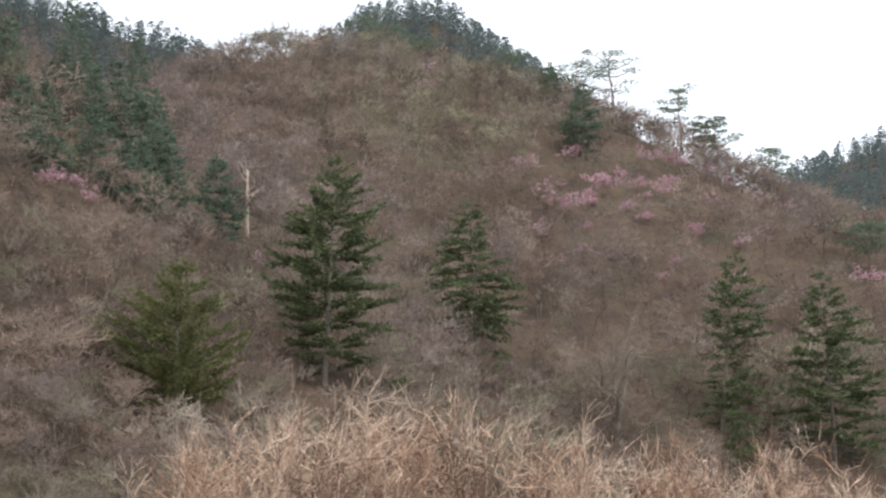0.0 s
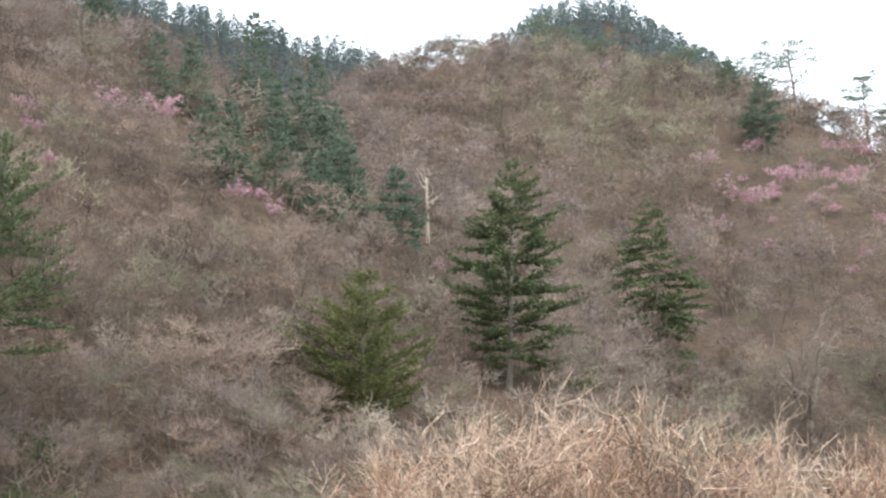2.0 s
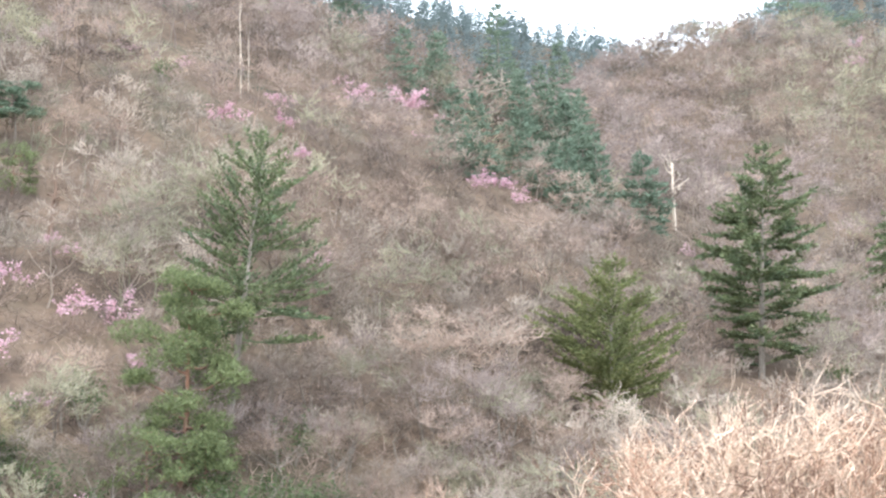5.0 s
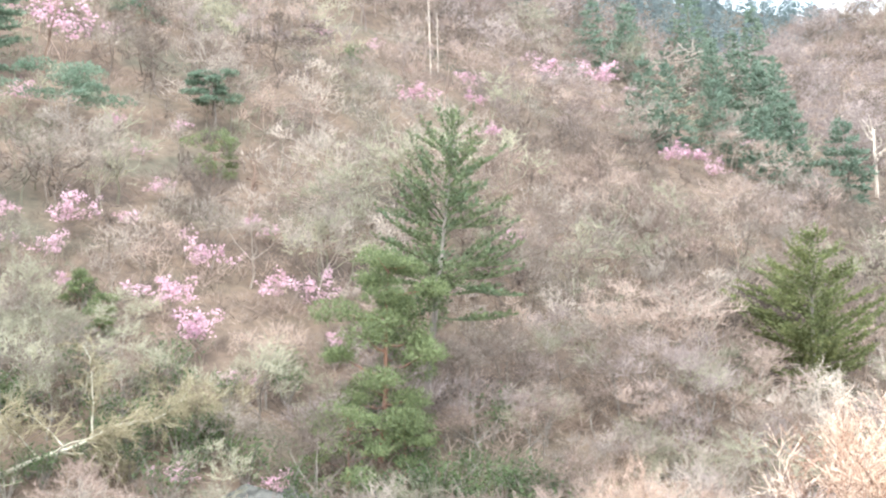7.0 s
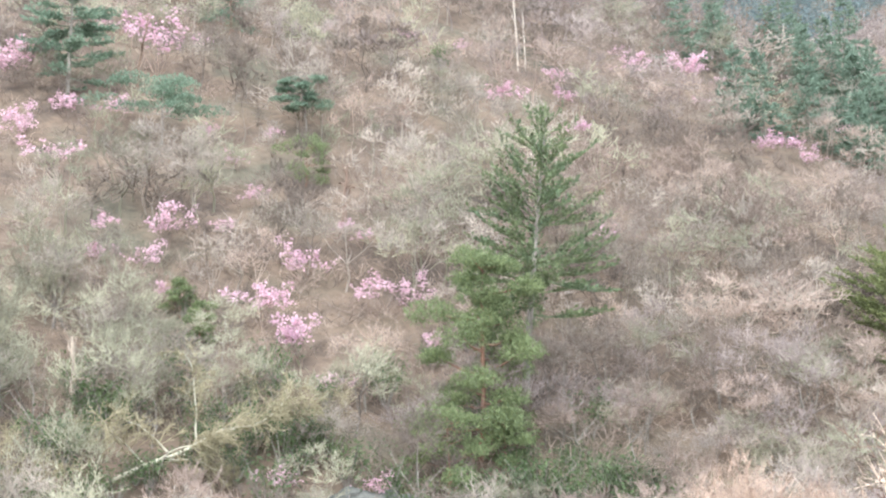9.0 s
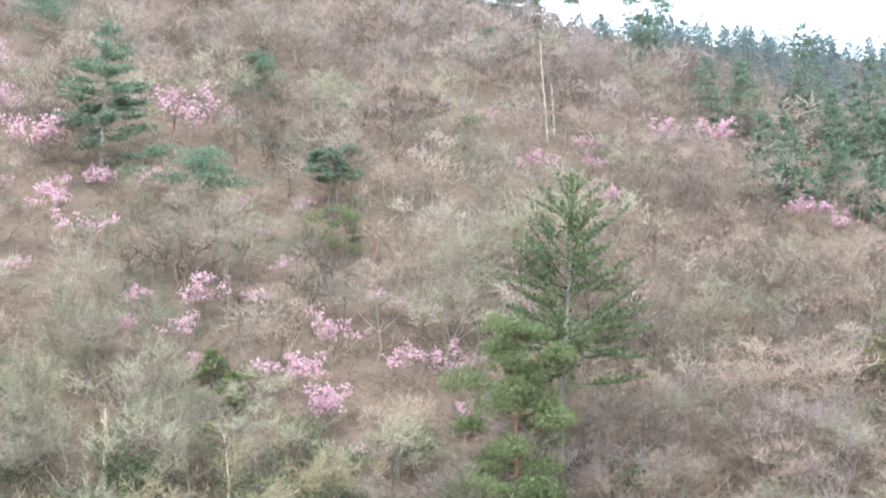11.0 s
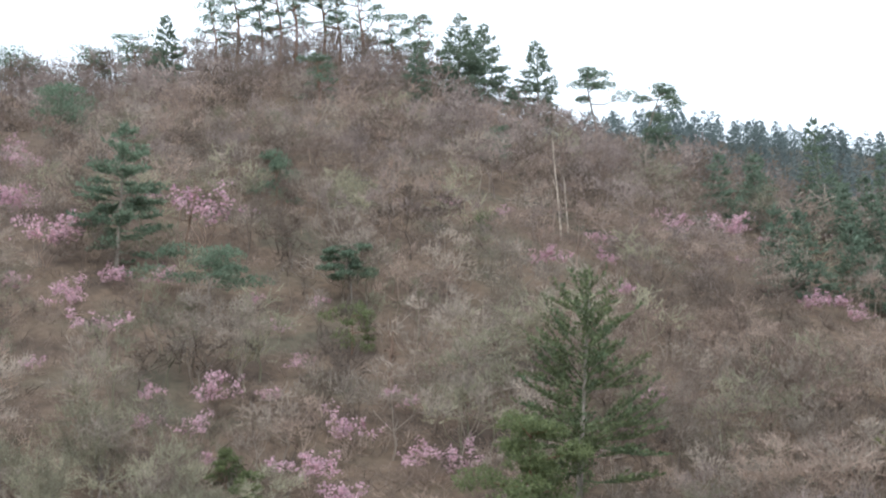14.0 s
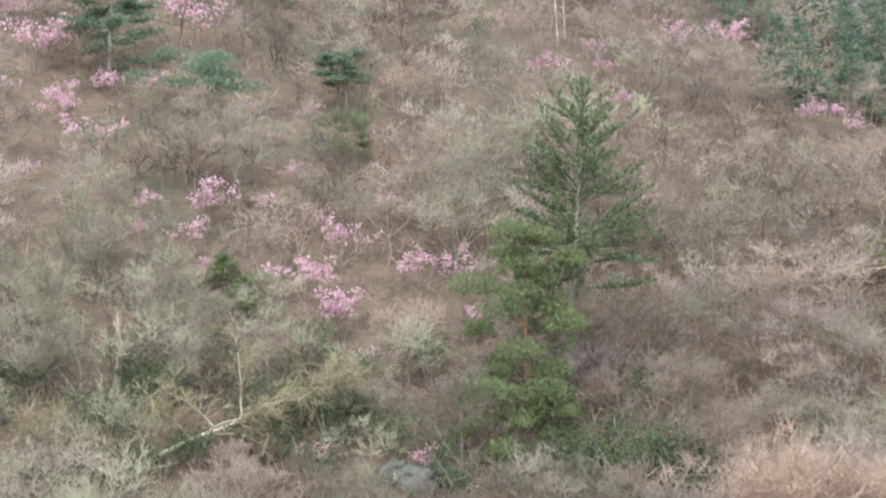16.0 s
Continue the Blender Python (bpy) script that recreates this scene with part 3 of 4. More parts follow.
PINES_MAIN = [(-7.0, 227, 14.3, 3.9, 0.1), (-5.5, 232, 9.7, 3.8, 0.5), (-9.8, 223, 11.8, 2.7, 0.5), (-11.3, 221, 10.4, 2.5, 0.3),
    (-10.8, 222, 8.3, 1.6, -0.2), (-13.5, 215, 8.8, 2.8, 0.1), (-2.7, 234, 8.0, 2.7, 0.1), (3.3, 248, 9.2, 3.5, -0.3),
    (2.2, 246, 7.4, 3.5, -0.8), (1.1, 245, 5.3, 3.0, -0.1), (7.7, 250, 5.3, 2.9, 0.1)]
PINES_LEFT = [(41.25, 174, 11.0, 2.0, -0.9), (40.25, 175, 13.9, 2.1, -1.2), (39.25, 176, 12.2, 1.7, -0.9), (38.55, 176, 15.0, 2.1, -0.3),
    (37.85, 175, 15.4, 2.3, -0.4), (36.65, 177, 16.4, 2.5, -0.1), (35.95, 175, 11.8, 2.0, 0.1), (34.95, 173, 13.8, 2.7, 0.1),
    (33.55, 174, 10.7, 2.0, -0.1), (32.25, 173, 10.7, 2.0, 0.1), (44.65, 168, 7.9, 3.3, -0.4), (46.45, 174, 6.4, 2.4, -0.3),
    (49.75, 175, 6.1, 3.6, -0.1)]
for i, (b, d, h, r, lean) in enumerate(PINES_MAIN + PINES_LEFT):
    rng = random.Random(500 + i)
    tr, cr = pine_shapes(rng, h, r * 1.65, 20 if b > 20 and r > 3 else 15, lean, 0.48 if b < 20 else 0.2 if r > 3 else 0.38, 64, 0.2, 0.08, 0.13)
    tree_thing("ridge_pine", "slender red pine with flat green needle pads on the skyline", "pine tree", b, d, tr, cr, RED_BARK, PINE_HAZED, "pines along the ridge")

BIG_PINES = [(47.75, 138, 8.9, 3.9, 0.6), (41.45, 96, 5.5, 2.9, 0.6), (35.45, 98, 5.4, 1.5, 0.0),
    (24.85, 169, 13.7, 3.1, 0.1), (22.75, 162, 12.5, 2.5, 2.4), (-17.2, 176, 8.0, 2.9, 0.7)]
for i, (b, d, h, r, lean) in enumerate(BIG_PINES):
    rng = random.Random(600 + i)
    high_up = 160 < d < 170
    tr, cr = pine_shapes(rng, h, r * 1.55, 8 if high_up else 16, lean, 0.6 if high_up else 0.5, 200 if high_up else 110, 0.18, 0.1, 0.1)
    tree_thing("red_pine", "crooked red pine with spreading layered needle pads", "pine tree", b, d, tr, cr, BARK, PINE_HAZED)


tr, cr = fir_shapes(random.Random(650), 11.8, [(0.14, 2.4), (0.35, 3.3), (0.55, 3.0), (0.75, 2.1), (0.9, 1.1), (1.0, 0.3)], [(0.14, 2.8), (0.35, 3.6), (0.55, 3.1), (0.75, 2.2), (0.9, 1.0), (1.0, 0.3)],
                    64, -0.06, 0.3, 0.05, 0.12, 0.3, 0.3, 1.0, 1.9, 10, 0.1)
tree_thing("red_pine", "tall pine with layered needle boughs and a bare lower trunk", "pine tree", 45.1, 103, tr, cr, BARK, PINE_HAZED)


# ---- azaleas in flower ----
def azalea_shapes(rng, h):
    wood, twig = bare_shapes(rng, h, 0.6, 5, 4, 3, 2, 0.008, 0.016)
    bloom = Shape()
    ends = [twig.v[f[2]] for f in twig.f if twig.v[f[2]].z > 0.45 * h]
    rng.shuffle(ends)
    for e in ends[:210]:
        for _ in range(3):
            p = e + unit(rng) * rng.uniform(0, 0.24)
            d = unit(rng, 0.5)
            bloom.leaf(p, d, d.cross(unit(rng)).normalized(), rng.uniform(0.09, 0.17), 0.12)
    return wood, twig, bloom


AZALEA_KINDS = []
for k in range(5):
    w, t, bl = azalea_shapes(random.Random(700 + k), 2.4)
    t.v, t.f = w.v + t.v, w.f + [tuple(j + len(w.v) for j in f) for f in t.f]
    AZALEA_KINDS.append((t.mesh("twig_crown", TWIG_BROWN), bl.mesh("blossom", PETAL)))
# bearing, distance, size
AZALEAS = [
    (47.98, 105, 1.67), (49.01, 119, 1.26), (41.54, 108, 1.9), (46.84, 97, 1.03), (45.93, 92, 1.13), (44.82, 94, 0.73), (48.22, 88, 0.56),
    (49.16, 102, 0.55), (43.66, 83, 0.59), (43.76, 80, 0.57), (40.92, 82, 1.11), (41.6, 79, 0.73), (40.68, 76, 0.59), (38.77, 83, 0.55),
    (39.43, 98, 0.55), (38.14, 94, 0.6), (37.44, 88, 0.62), (36.85, 98, 0.55), (35.69, 78, 1.05), (32.77, 76, 0.8), (30.66, 76, 0.87),
    (37.1, 74, 0.99), (35.48, 70, 1.04), (34.21, 67, 0.55), (30.1, 72, 0.55), (36.31, 60, 0.6), (32.29, 60, 0.55), (32.98, 83, 0.55),
    (33.8, 84, 0.55), (26.94, 105, 0.89), (24.46, 110, 0.78), (24.79, 115, 0.73), (23.84, 105, 0.67), (21.56, 125, 1.15), (19.64, 127, 1.44),
    (18.83, 123, 0.55), (31.08, 115, 0.65), (28.81, 114, 0.55), (22.27, 130, 0.55), (22.77, 87, 0.68), (49.43, 134, 1.33), (49.44, 120, 1.19),
    (15.46, 115, 1.06), (14.5, 115, 0.81), (13.08, 130, 0.83), (16.41, 114, 0.65), (7.61, 125, 0.62), (0.85, 236, 1.17), (0.76, 224, 1.19),
    (-4.35, 184, 1.7), (-5.29, 183, 1.3), (-3.28, 194, 1.24), (-5.23, 200, 0.99), (-6.6, 190, 1.48), (-6, 188, 0.93), (-9.06, 190, 1.08),
    (-9.19, 204, 1.3), (-10.01, 208, 1.32), (-8.38, 204, 1.15), (-10.29, 180, 1.15), (-9.47, 173, 0.86), (-7.43, 196, 0.97), (-8.13, 192, 0.95),
    (-12.34, 179, 0.89), (-17.14, 172, 1.58), (-2.8, 177, 0.75), (10.83, 140, 0.59), (-11.13, 191, 0.95), (-11.83, 202, 1), (-14.07, 198, 0.98),
    (-4.81, 166, 0.71), (-10.92, 207, 1.02), (18.09, 132, 0.56)]
rng = random.Random(77)
AZALEAS += [(rng.uniform(-14, -4), rng.uniform(168, 203), rng.uniform(0.5, 0.95)) for _ in range(24)] + [(rng.uniform(43, 50), rng.uniform(95, 150), rng.uniform(0.5, 0.9)) for _ in range(7)]
for b, d, s in AZALEAS:
    twigs, bloom = AZALEA_KINDS[rng.randrange(5)]
    x, y, z = spot(b, d)
    az = tagged(new("azalea"), "leafless azalea covered with pale pink blossom on the slope", "azalea", "flowering azaleas")
    az.matrix_world = pose(x, y, z, 0, 0, rng.uniform(0, 360)) @ Matrix.Diagonal((s * 1.32, s * 1.32, s * 1.12, 1))
    part("twig_crown", twigs, az)
    part("blossom", bloom, az, "pale pink blossom")


# ---- bushes in front, on the valley floor ----
def shrub_thing(name, label, group, bearing, distance, stems_made, stem_mat, twig_mat, trunk=None):
    """A shrub or tree whose stems are parts, each with its own twigs."""
    x, y, z = spot(bearing, distance)
    top = tagged(new(name), label, "shrub" if "shrub" in name else "bare tree", group)
    top.matrix_world = pose(x, y, z, 0, 0, bearing)
    if trunk is not None:
        part("trunk", trunk.mesh("trunk", stem_mat), top)
    for k, (wood, twig) in enumerate(stems_made):
        stem = part("stem" if trunk is None else "limb", wood.mesh("stem", stem_mat), top)
        part("twig_spray", twig.mesh("twig_spray", twig_mat[k % len(twig_mat)]), stem)


# bearing, distance, height, spread, stems
FRONT = [(3.4, 28.0, 4.1, 1.3, 16), (7.2, 27.5, 3.5, 1.25, 13), (10.2, 27.0, 2.5, 1.2, 9), (-0.6, 28.6, 3.7, 1.3, 13), (-4.3, 29.0, 3.4, 1.3, 12),
         (-7.6, 28.5, 2.8, 1.3, 10), (-10.6, 29.0, 3.0, 1.3, 12), (-14.0, 29.5, 2.7, 1.2, 10), (-17.4, 28.0, 2.4, 1.2, 10)]
for i, (b, d, h, spread, stems) in enumerate(FRONT):
    stems_made = []
    bare_shapes(random.Random(800 + i), h * 1.06, spread, stems + 2, 8, 4, 3, 0.009, 0.0108, True, 0.0, 0.18, 1.25, stems_made)
    # pale and dark sprays alternate: lit stems and shaded gaps as colour
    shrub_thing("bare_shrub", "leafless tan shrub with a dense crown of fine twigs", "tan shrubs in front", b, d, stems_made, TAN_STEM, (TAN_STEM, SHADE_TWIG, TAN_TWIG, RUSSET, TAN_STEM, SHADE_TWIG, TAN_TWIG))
for i, (b, d, h) in enumerate([(17.5, 24.0, 1.85), (15.4, 24.6, 1.5), (19.0, 24.8, 1.45), (13.6, 25.5, 1.1)]):
    stems_made = []
    bare_shapes(random.Random(850 + i), h, 0.8, 24, 5, 3, 3, 0.0045, 0.0065, True, 0.0, 0.22, 1.3, stems_made)
    shrub_thing("broom_shrub", "dense straw coloured shrub of upright fine stems", "straw shrubs on the bank", b, d, stems_made, STRAW, (STRAW,))


# ---- dead trunks, single large bare trees ----
def snag(bearing, distance, h, r, mat, limbs, seed, label, lean=(0.0, 0.0), crook=0.05):
    rng = random.Random(seed)
    trunk = Shape()
    line = bend(rng, Vector((0, 0, -0.3)), Vector((lean[0], lean[1], 1)).normalized(), h + 0.3, 6, crook, 0.03)
    trunk.tube(line, [r * (1 - 0.62 * i / 6) for i in range(7)], 8)
    x, y, z = spot(bearing, distance)
    top = tagged(new("dead_tree"), label, "dead tree")
    top.matrix_world = pose(x, y, z, 0, 0, bearing)
    part("trunk", trunk.mesh("trunk", mat), top)
    for k in range(limbs):
        bough = Shape()
        p, q = along(line, rng.uniform(0.45, 0.99))
        d = (q * 0.4 + unit(rng) + Vector((0, 0, 0.5))).normalized()
        br = bend(rng, p, d, h * rng.uniform(0.15, 0.4), 4, 0.25, 0.08)
        bough.tube(br, [r * .42, r * .34, r * .26, r * .18, 0], 5)
        for _ in range(3):
            p2, q2 = along(br, rng.uniform(0.4, 0.98))
            bough.tube([p2, p2 + (q2 + unit(rng)).normalized() * h * rng.uniform(0.05, 0.14)], [r * .16, 0], 3)
        part("bough", bough.mesh("bough", mat), top)


snag(8.2, 136, 6.8, 0.2, PALE, 9, 11, "pale barkless dead tree with broken crooked boughs", (0.05, 0))
snag(26.4, 114, 9.3, 0.062, PALE, 1, 12, "tall thin pale dead trunk on the slope", (-0.015, 0), 0.015)
snag(26.1, 117, 5.4, 0.062, PALE, 1, 13, "thin pale dead trunk beside a taller one", (-0.01, 0), 0.015)
snag(33.8, 86, 3.3, 0.2, BROWN_WOOD, 8, 14, "broken brown dead trunk with short stubs", (0.05, 0))
snag(44.55, 66, 3.6, 0.19, TAN_WOOD, 4, 15, "tan bare trunk among grey twigs", (0.06, 0))
snag(-8.3, 172, 4.2, 0.28, TAN_WOOD, 3, 16, "stout pale grey dead stump on the slope")
snag(22.9, 104, 3.6, 0.09, BROWN_WOOD, 2, 17, "leaning dark dead stem on the slope", (0.9, 0))
snag(-14.6, 150, 7.5, 0.12, PALE, 3, 18, "slender pale dead tree on the hill shoulder", (0.1, 0))
snag(-10.9, 205, 8.5, 0.14, BROWN_WOOD, 9, 19, "bare thin dead pine on the skyline")

snag(42.4, 105, 5.6, 0.11, BROWN_WOOD, 8, 20, "dark crooked bare tree beside a layered pine", (0.1, 0), 0.16)

BIG_BARE = [(-7.2, 128, 12.5, 0.75, TWIG_GREY), (-4.0, 150, 7.5, 1.0, TWIG_BROWN), (35.55, 63, 4.6, 1.8, MOSSY), (47.35, 68, 6.0, 1.1, TWIG_GREEN), (46.85, 60, 4.6, 1.5, MOSSY),
            (20.85, 62, 4.2, 1.6, TWIG_BROWN), (24.35, 58, 3.8, 1.6, TWIG_BROWN), (19.5, 100, 6.5, 1.2, TWIG_BROWN), (45.35, 74, 5.5, 1.1, TWIG_GREEN), (16.2, 66, 4.0, 1.6, TWIG_GREEN)]
for i, (b, d, h, spread, mat) in enumerate(BIG_BARE):
    thick = 0.021 if h > 10 else 0.015 if mat is MOSSY else 0.0105
    limbs_made = []
    w, t = bare_shapes(random.Random(870 + i), h, spread, 6, 8, 6, 4, thick, 0.014, True, 0.18, 0.05, 1.2, limbs_made)
    shrub_thing("spreading_tree", "large leafless tree with spreading pale limbs" if mat is not MOSSY else "leafless tree with spreading mossy limbs and yellowish twigs", "", b, d, limbs_made, TAN_WOOD if mat is MOSSY else BARK, (mat,), w)


# a mossy tree that leans out over the stream, its limbs fanned to one side
rng = random.Random(866)
trunk = Shape()
lean_line = bend(rng, Vector((0, 0, -0.3)), Vector((0.82, -0.1, 0.5)).normalized(), 5.6, 6, 0.09, -0.02)
trunk.tube(lean_line, [0.13, 0.115, 0.1, 0.088, 0.075, 0.06, 0.04], 7)
limbs_made = []
for k in range(11):
    wood, twig = Shape(), Shape()
    p, q = along(lean_line, 0.42 + 0.57 * (k + 0.5) / 11)
    d = Vector((rng.uniform(0.4, 1.0), rng.uniform(-.8, .8), rng.uniform(-.12, .4))).normalized() if k % 4 else Vector((rng.uniform(-.7, -.1), rng.uniform(-.6, .6), 0.75)).normalized()
    arm = bend(rng, p, d, rng.uniform(2.4, 4.4), 6, 0.2, -0.03)
    wood.tube(arm, [0.05, 0.042, 0.034, 0.027, 0.021, 0.015, 0.009], 5)
    for _ in range(20):
        p2, q2 = along(arm, rng.uniform(0.2, 1.0))
        d2 = (q2 + unit(rng) * 1.1 + Vector((0.35, 0, -0.1))).normalized()
        br = bend(rng, p2, d2, rng.uniform(0.7, 1.5), 4, 0.25, -0.02)
        twig.tube(br, [0.026, 0.022, 0.018, 0.015, 0.01], 3)
        for _ in range(12):
            p3, q3 = along(br, rng.uniform(0.15, 1.0))
            d3 = (q3 + unit(rng) * 0.8 + Vector((0.2, 0, 0))).normalized()
            t3 = bend(rng, p3, d3, rng.uniform(0.3, 0.7), 2, 0.3, 0.0)
            twig.tube(t3, [0.014, 0.011, 0.006], 3)
    limbs_made.append((wood, twig))
shrub_thing("leaning_tree", "leafless tree leaning over the bank with pale mossy limbs", "", 43.65, 61.0, limbs_made, LICHEN, (MOSSY,), trunk)


# ---- evergreen undergrowth and rocks ----
def leafy_shapes(rng, h, r):
    wood, leaf = Shape(), Shape()
    for s in range(7):
        a = s * 0.9 + rng.random()
        end = Vector((math.cos(a) * r * rng.uniform(.3, .8), math.sin(a) * r * rng.uniform(.3, .8), h * rng.uniform(.5, .95)))
        line = [Vector((0, 0, -0.15)), end * 0.5 + Vector((0, 0, 0.1)), end]
        wood.tube(line, [0.03, 0.02, 0.006], 4)
        for _ in range(64):
            p, _d = along(line, rng.uniform(0.35, 1.0))
            p = p + unit(rng) * rng.uniform(0, 0.42 * r)
            d = unit(rng, 0.7)
            leaf.leaf(p, d, d.cross(unit(rng)).normalized(), rng.uniform(0.08, 0.16), rng.uniform(0.03, 0.06))
    return wood, leaf


LEAFY = []
for k in range(4):
    w, lf = leafy_shapes(random.Random(890 + k), 1.6, 1.1)
    LEAFY.append((w.mesh("stem", BARK), lf.mesh("foliage", BROAD)))
EVERGREENS = [(42.7, 59.8), (44.0, 60.4), (46.9, 60.2), (48.2, 60.4), (23.2, 62.2), (22.2, 62.0), (24.6, 61.6), (25.6, 61.2), (21.2, 63.0), (39.0, 62.5), (38.0, 62.0), (41.4, 60.4), (36.7, 68.0),
    (48.25, 59), (45.95, 59), (43.15, 64), (41.95, 61),
    (39.75, 61), (38.05, 61), (40.25, 75), (24.85, 61),
    (22.15, 63), (23.65, 67), (32.15, 69), (35.35, 63),
    (43.95, 59), (36.75, 59), (33.55, 61), (30.85, 59),
    (26.65, 59), (19.8, 62), (-1.8, 133), (1.9, 100),
    (-11.2, 141), (-12.4, 136), (-14.5, 136), (-16.3, 147),
    (12.8, 71), (5.4, 99), (30.15, 71), (32.05, 67),
    (28.25, 66), (24.55, 64), (35.25, 63), (26.75, 63),
    (15.3, 106), (45.95, 109), (29.65, 110)]
rng = random.Random(31)
EVERGREENS += [(rng.uniform(34, 50), rng.uniform(61.5, 68)) for _ in range(30)] + [(rng.uniform(20, 33), rng.uniform(55, 63)) for _ in range(18)]
for b, d in EVERGREENS:
    stem, foliage = LEAFY[rng.randrange(4)]
    x, y, z = spot(b, d)
    s = rng.uniform(0.9, 1.7)
    bush = tagged(new("evergreen_shrub"), "low evergreen shrub with dark green leaves among bare trees", "shrub", "evergreen undergrowth")
    bush.matrix_world = pose(x, y, z, 0, 0, rng.uniform(0, 360)) @ Matrix.Diagonal((s * 1.2, s * 1.2, s, 1))
    part("stem", stem, bush)
    part("foliage", foliage, bush)

for i, (b, d, size) in enumerate([(32.6, 59.6, 1.0), (32.0, 60.2, 0.8), (33.4, 60.0, 0.9), (31.2, 60.2, 0.7), (28.6, 61.0, 0.8), (33.9, 59.6, 0.6)]):
    bm = bmesh.new()
    bmesh.ops.create_icosphere(bm, subdivisions=3, radius=size)
    for v in bm.verts:
        n = noise.noise(v.co * 1.3 + Vector((i * 7.0, 0, 0))) * 0.45 + noise.noise(v.co * 4 + Vector((0, i * 3.0, 0))) * 0.12
        v.co = Vector((v.co.x * 1.2, v.co.y * 0.9, v.co.z * 0.75)) * (1 + n)
    me = bpy.data.meshes.new("rock")
    bm.to_mesh(me)
    bm.free()
    me.materials.append(ROCK)
    x, y, z = spot(b, d)
    tagged(new("rock", me), "dark grey weathered rock on the stream bank", "rock", "rocks on the bank").matrix_world = pose(x, y, z + size * 0.15, 0, 0, 40 * i)


# ---- bare woodland ----
def wood_points(lo, hi, near, far, gap, seed):
    """Jittered points on the hillsides that face the valley and just over their crests."""
    rng = np.random.RandomState(seed)
    n = int(far / gap) + 2
    gx, gy = np.meshgrid(np.arange(-n, n + 1) * gap, np.arange(0, n + 1) * gap)
    X = gx.ravel() + rng.uniform(-.55, .55, gx.size) * gap
    Y = gy.ravel() + rng.uniform(-.55, .55, gx.size) * gap
    D, A = np.hypot(X, Y), np.degrees(np.arctan2(-X, Y))
    keep = (A > lo) & (A < hi) & (D > near) & (D < far)
    X, Y, D = X[keep], Y[keep], D[keep]
    Z = terrain(X, Y)
    # over the brow of the hill nothing is planted
    brow = np.full(len(X), -9.0)
    for f in np.linspace(0.15, 0.97, 34):
        brow = np.maximum(brow, (terrain(X * f, Y * f) - EYE) / (D * f))
    open_side = (Z + 5.5 - EYE) / D > brow
    return X[open_side], Y[open_side], Z[open_side], D[open_side]


def placed(X, Y, Z, lo, hi, seed, flat=1.0):
    rng = np.random.RandomState(seed)
    out = []
    for x, y, z in zip(X, Y, Z):
        s, a = rng.uniform(lo, hi), rng.uniform(0, 6.283)
        w = s * rng.uniform(0.85, 1.2) * flat
        m = np.eye(4)
        c, q = math.cos(a), math.sin(a)
        m[:3, :3] = [[c * w, -q * w, 0], [q * w, c * w, 0], [0, 0, s]]
        m[:3, 3] = (x, y, z)
        out.append(m)
    return out


# crown forms: width, trunk, squash
FORMS = ((1.7, 0.3, 0.95), (2.1, 0.22, 0.8), (2.4, 0.16, 0.62))
NEAR_KINDS = []
for k in range(9):
    width, stem, squash = FORMS[k % 3]
    w, t = dome_shapes(random.Random(900 + k), 5.0, width, stem, 5, 32, 6, 0.025, squash)
    NEAR_KINDS.append((w.mesh("trunk", BARK), t.mesh("crown", (TWIG_BROWN, TWIG_GREEN, TWIG_DARK, TWIG_MAUVE, TWIG_GREY, TWIG_GREEN, TWIG_BROWN, TWIG_GREEN, TWIG_MAUVE)[k])))
X, Y, Z, D = wood_points(-20, 53, 90, 138, 2.75, 5)
near_part = wood_points(-20, 53, 53, 90, 2.15, 7)
far_part = wood_points(-20, 53, 138, 288, 3.15, 6)
X, Y, Z, D = (np.concatenate(q) for q in zip((X, Y, Z, D), near_part, far_part))
side = np.degrees(np.arctan2(-X, Y))
gaps = np.sin(0.21 * X + 2.2 * np.sin(0.13 * Y)) + np.sin(0.27 * Y + 0.11 * X)
keep = gaps < 1.7
keep &= ~((side > 11) & (side < 19.8) & (D > 116) & (D < 152) & (np.random.RandomState(8).rand(len(X)) < 0.6))
# open ground before the evergreens and the flowering shrubs
CLEAR = [(q[0], q[1], 0.7 * q[3], 5.0) for q in FIRS + LIGHT_FIRS + YEWS + BIG_PINES] + [(q[0], q[1], 2.8, 9.0) for q in LARGE_FIRS[1:]] + [(b, d, 1.2 * size + 0.3, 9.0 if d < 140 and size > 0.7 else 5.0) for b, d, size in AZALEAS] + [(b, d, 0.9, 5.0) for b, d in EVERGREENS[:13]] + [(32.6, 60.5, 1.5, 6.0)] + [(8.2, 136, 1.0, 8.0), (26.3, 117, 1.3, 9.0), (33.8, 86, 1.0, 5.0), (44.55, 66, 0.8, 6.0), (-7.2, 128, 5.0, 17.0), (10.8, 80.5, 2.6, 9.5), (40.65, 61, 4.6, 4.2)]
for b, d, wide, front in CLEAR:
    keep &= ~((np.abs(np.radians(side - b)) * d < wide) & (D < d + 0.8) & (D > d - front))
X, Y, Z, D, side = X[keep], Y[keep], Z[keep], D[keep], side[keep]
order = np.argsort(D)
near_n = 298
rng = random.Random(9)
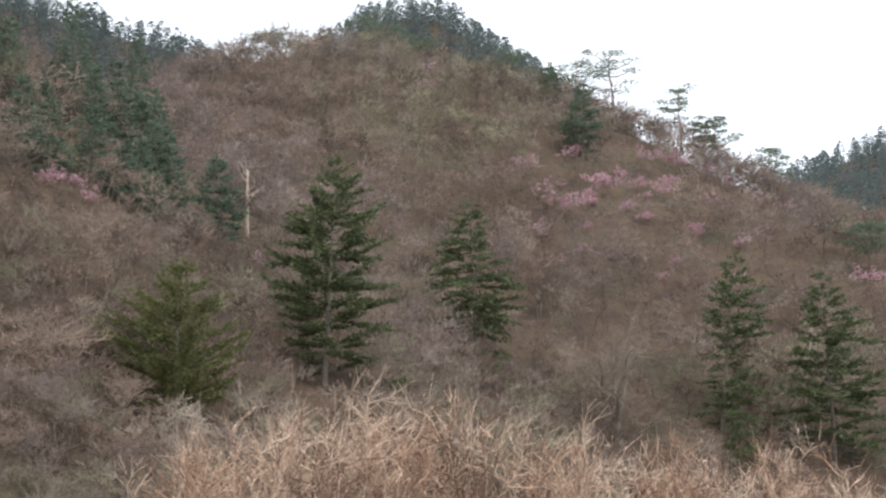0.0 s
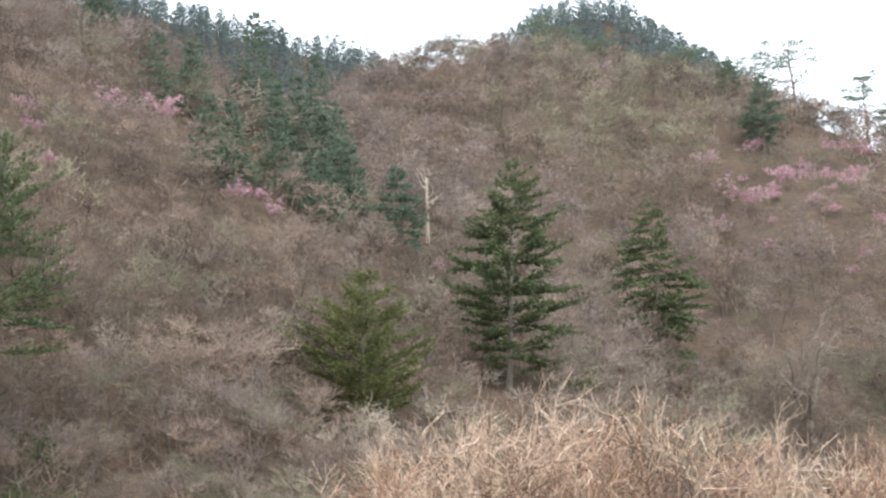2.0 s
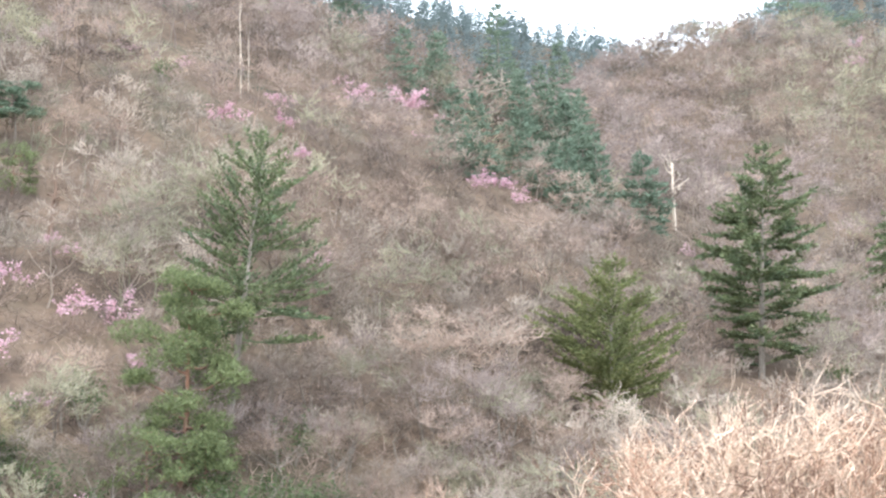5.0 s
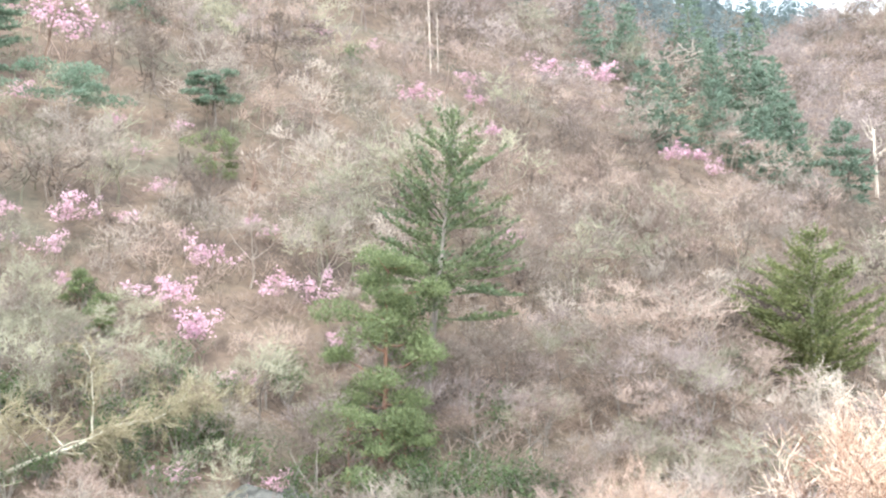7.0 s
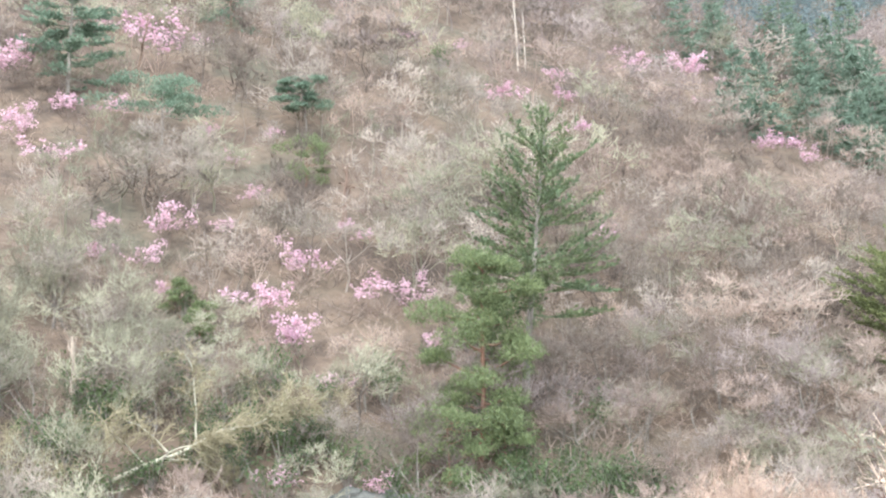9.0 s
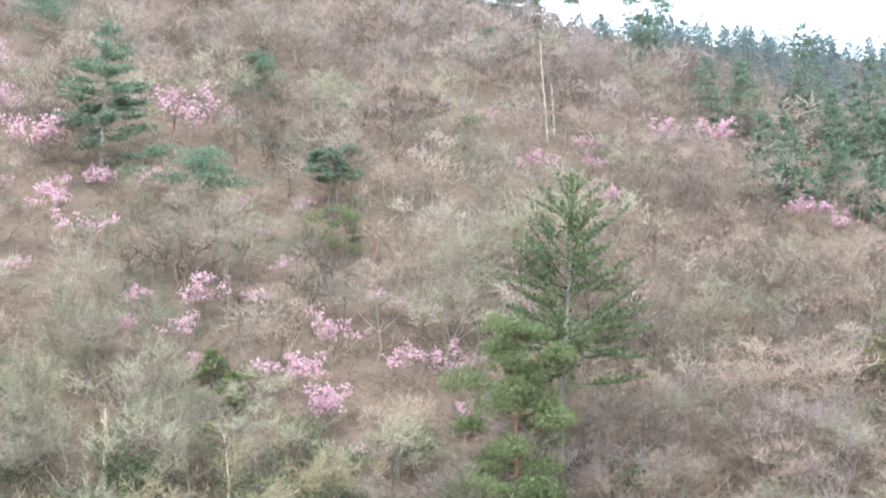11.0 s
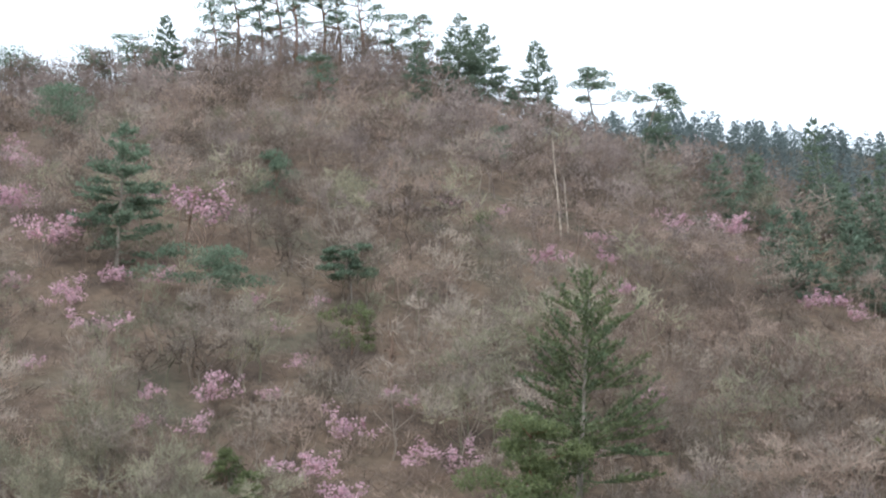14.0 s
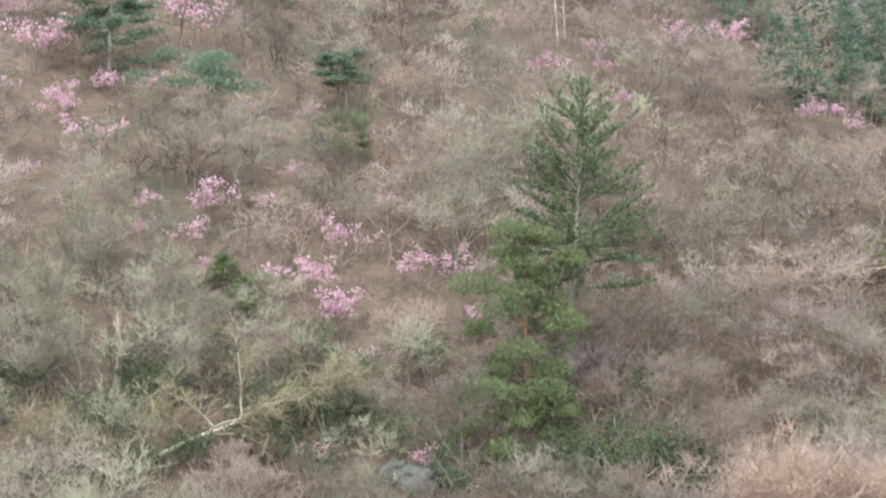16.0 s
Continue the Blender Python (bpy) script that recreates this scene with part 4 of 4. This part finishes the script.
for i in order[:near_n]:
    trunk, crown = NEAR_KINDS[rng.choice((1, 2, 4, 5, 6, 7)) if side[i] > 35 else rng.choice((0, 2, 3, 4, 5, 6, 8))]
    tree = tagged(new("bare_tree"), "small leafless tree with fine greyish brown twigs", "bare tree", "bare trees at the foot of the hill")
    s = rng.uniform(0.6, 1.15)
    tree.matrix_world = pose(X[i], Y[i], Z[i], rng.uniform(-8, 8), rng.uniform(-8, 8), rng.uniform(0, 360)) @ Matrix.Diagonal((s * 1.25, s * 1.25, s, 1))
    part("trunk", trunk, tree)
    part("crown", crown, tree)

rest = order[near_n:]


def far_kind(seed, form, clumps, sprays, fans, tw):
    width, stem, squash = FORMS[form]
    w, t = dome_shapes(random.Random(seed), 5.0, width, stem, clumps, sprays, fans, tw, squash, 0.009)
    t.v, t.f = w.v + t.v, w.f + [tuple(j + len(w.v) for j in f) for f in t.f]
    return t.arrays()


MID_KINDS = [far_kind(950 + k, k % 3, 4, 20, 5, 0.037) for k in range(6)]
FAR_KINDS = [far_kind(970 + k, k % 3, 4, 15, 4, 0.056) for k in range(6)]
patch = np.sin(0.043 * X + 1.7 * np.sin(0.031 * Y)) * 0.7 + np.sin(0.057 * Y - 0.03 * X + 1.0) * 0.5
# haze put into the tones: upper slopes lean to mauve twigs, the foot greener
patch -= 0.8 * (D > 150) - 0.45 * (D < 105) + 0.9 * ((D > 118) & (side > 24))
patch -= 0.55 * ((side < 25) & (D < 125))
# lichen-grown hollows on the main hill and at the foot of the left one
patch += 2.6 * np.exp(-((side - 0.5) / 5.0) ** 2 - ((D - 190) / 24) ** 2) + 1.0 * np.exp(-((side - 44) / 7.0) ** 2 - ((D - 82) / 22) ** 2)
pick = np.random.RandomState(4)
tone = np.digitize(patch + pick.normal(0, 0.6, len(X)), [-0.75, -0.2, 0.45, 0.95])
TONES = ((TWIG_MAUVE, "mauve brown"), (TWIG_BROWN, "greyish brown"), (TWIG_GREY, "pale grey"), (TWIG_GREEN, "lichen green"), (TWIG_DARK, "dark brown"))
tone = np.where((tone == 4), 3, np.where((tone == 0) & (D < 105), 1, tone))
# dark crowns bunched to paint shadowed hollows and dark shrubs into the wood
shade_hollow = np.sin(0.31 * X + 1.9 * np.sin(0.17 * Y)) + np.sin(0.27 * Y - 0.16 * X + 0.7)
tone = np.where(pick.rand(len(X)) < np.where(shade_hollow > 0.75, 0.72, 0.06), 4, tone)
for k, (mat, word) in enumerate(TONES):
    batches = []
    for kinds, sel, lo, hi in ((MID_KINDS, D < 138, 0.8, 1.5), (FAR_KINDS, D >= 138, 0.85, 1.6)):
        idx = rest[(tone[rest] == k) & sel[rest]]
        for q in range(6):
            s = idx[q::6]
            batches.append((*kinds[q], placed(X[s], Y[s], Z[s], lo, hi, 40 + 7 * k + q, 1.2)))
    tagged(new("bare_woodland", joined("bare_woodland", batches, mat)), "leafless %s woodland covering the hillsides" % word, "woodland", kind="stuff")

# ---- low brush between the trees ----
BRUSH = []
for k in range(5):
    rng, tuft = random.Random(990 + k), Shape()
    for _ in range(15):
        a, out = rng.random() * 6.283, rng.uniform(0.1, 1.0)
        p = Vector((rng.uniform(-.6, .6), rng.uniform(-.6, .6), -0.05))
        q = p + Vector((math.cos(a) * out, math.sin(a) * out, rng.uniform(0.3, 0.8)))
        tuft.spike(p, q, 0.028, rng)
        for _ in range(3):
            s = p.lerp(q, rng.uniform(0.3, 0.9))
            tuft.spike(s, s + unit(rng, 0.8) * rng.uniform(0.25, 0.6), 0.024, rng)
    BRUSH.append(tuft.arrays())
BX, BY, BZ, BD = (np.concatenate(q) for q in zip(wood_points(-20, 53, 50, 140, 2.5, 15), wood_points(14, 52, 54, 84, 1.6, 16)))
for k, (mat, word) in enumerate(((TWIG_DARK, "dark brown"), (TWIG_BROWN, "greyish brown"))):
    batches = [(*BRUSH[q], placed(BX[2 * q + k::10], BY[2 * q + k::10], BZ[2 * q + k::10], 0.7, 1.7, 70 + q, 1.3)) for q in range(5)]
    tagged(new("low_brush", joined("low_brush", batches, mat)), "low %s leafless brush between the bare trees" % word, "brush", kind="stuff")

# ---- taller slender bare trees along the crests ----
TALL = []
for k in range(5):
    w, t = bare_shapes(random.Random(1000 + k), 7.0, 0.32, 3, 6, 4, 4, 0.0075, 0.02, False, 0.3, 0.2, 1.2)
    t.v, t.f = w.v + t.v, w.f + [tuple(j + len(w.v) for j in f) for f in t.f]
    TALL.append(t.arrays())
crest = [wood_points(20, 52, 166, 186, 3.4, 21), wood_points(-14, 12, 206, 282, 6.5, 22)]
TX, TY, TZ = (np.concatenate([c[k] for c in crest]) for k in range(3))
CX, CY, CZ, _ = (np.concatenate(q) for q in zip(wood_points(30, 54, 168, 188, 2.6, 23), wood_points(-14, 14, 226, 272, 5.0, 24)))
batches = [(*FAR_KINDS[k], placed(CX[k::6], CY[k::6], CZ[k::6] - 0.9, 0.6, 1.0, 95 + k, 1.1)) for k in range(6)]
KX, KY, KZ, _ = wood_points(28, 54, 158, 184, 1.7, 25)
batches += [(*BRUSH[k], placed(KX[k::5], KY[k::5], KZ[k::5] - 0.1, 1.4, 2.4, 105 + k, 1.2)) for k in range(5)]
tagged(new("crest_scrub", joined("crest_scrub", batches, TWIG_BROWN)), "low leafless brown scrub along the hill crests", "scrub", kind="stuff")
batches = [(*TALL[k], placed(TX[k::5], TY[k::5], TZ[k::5], 0.55, 1.1, 90 + k)) for k in range(5)]
tagged(new("crest_woodland", joined("crest_woodland", batches, TWIG_DARK)), "slender leafless trees standing along the hill crests", "woodland", kind="stuff")

# ---- far conifer woods ----
FAR_FIRS = []
for k in range(5):
    rng, crown = random.Random(980 + k), Shape()
    crown.tube([Vector((0, 0, -0.3)), Vector((0, 0, 6))], [0.12, 0], 3)
    for _ in range(140):
        u = rng.random() ** 1.25
        a, reach = rng.random() * 6.283, 2.3 * (1 - u) ** 0.55 * rng.uniform(0.3, 1.0)
        q = Vector((math.cos(a) * reach, math.sin(a) * reach, 0.2 + 6.0 * u))
        d = (Vector((math.cos(a), math.sin(a), rng.uniform(-.3, .6))) + unit(rng) * 0.4).normalized()
        crown.leaf(q - d * 0.3, d, d.cross(unit(rng)).normalized(), rng.uniform(0.45, 0.8), rng.uniform(0.26, 0.38))
    FAR_FIRS.append(crown.arrays())


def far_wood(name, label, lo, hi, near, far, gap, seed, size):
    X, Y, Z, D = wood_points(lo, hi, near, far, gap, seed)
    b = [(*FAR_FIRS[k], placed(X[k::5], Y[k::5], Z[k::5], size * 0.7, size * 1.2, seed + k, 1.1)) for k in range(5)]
    tagged(new(name, joined(name, b, FAR_HAZED)), label, "woodland", kind="stuff")


# both far woods carry their haze as a bluish needle colour
far_wood("far_conifer_wood", "dark green conifers on the mountain behind, tinted bluish for haze", -8, 34, 296, 412, 3.5, 61, 1.05)
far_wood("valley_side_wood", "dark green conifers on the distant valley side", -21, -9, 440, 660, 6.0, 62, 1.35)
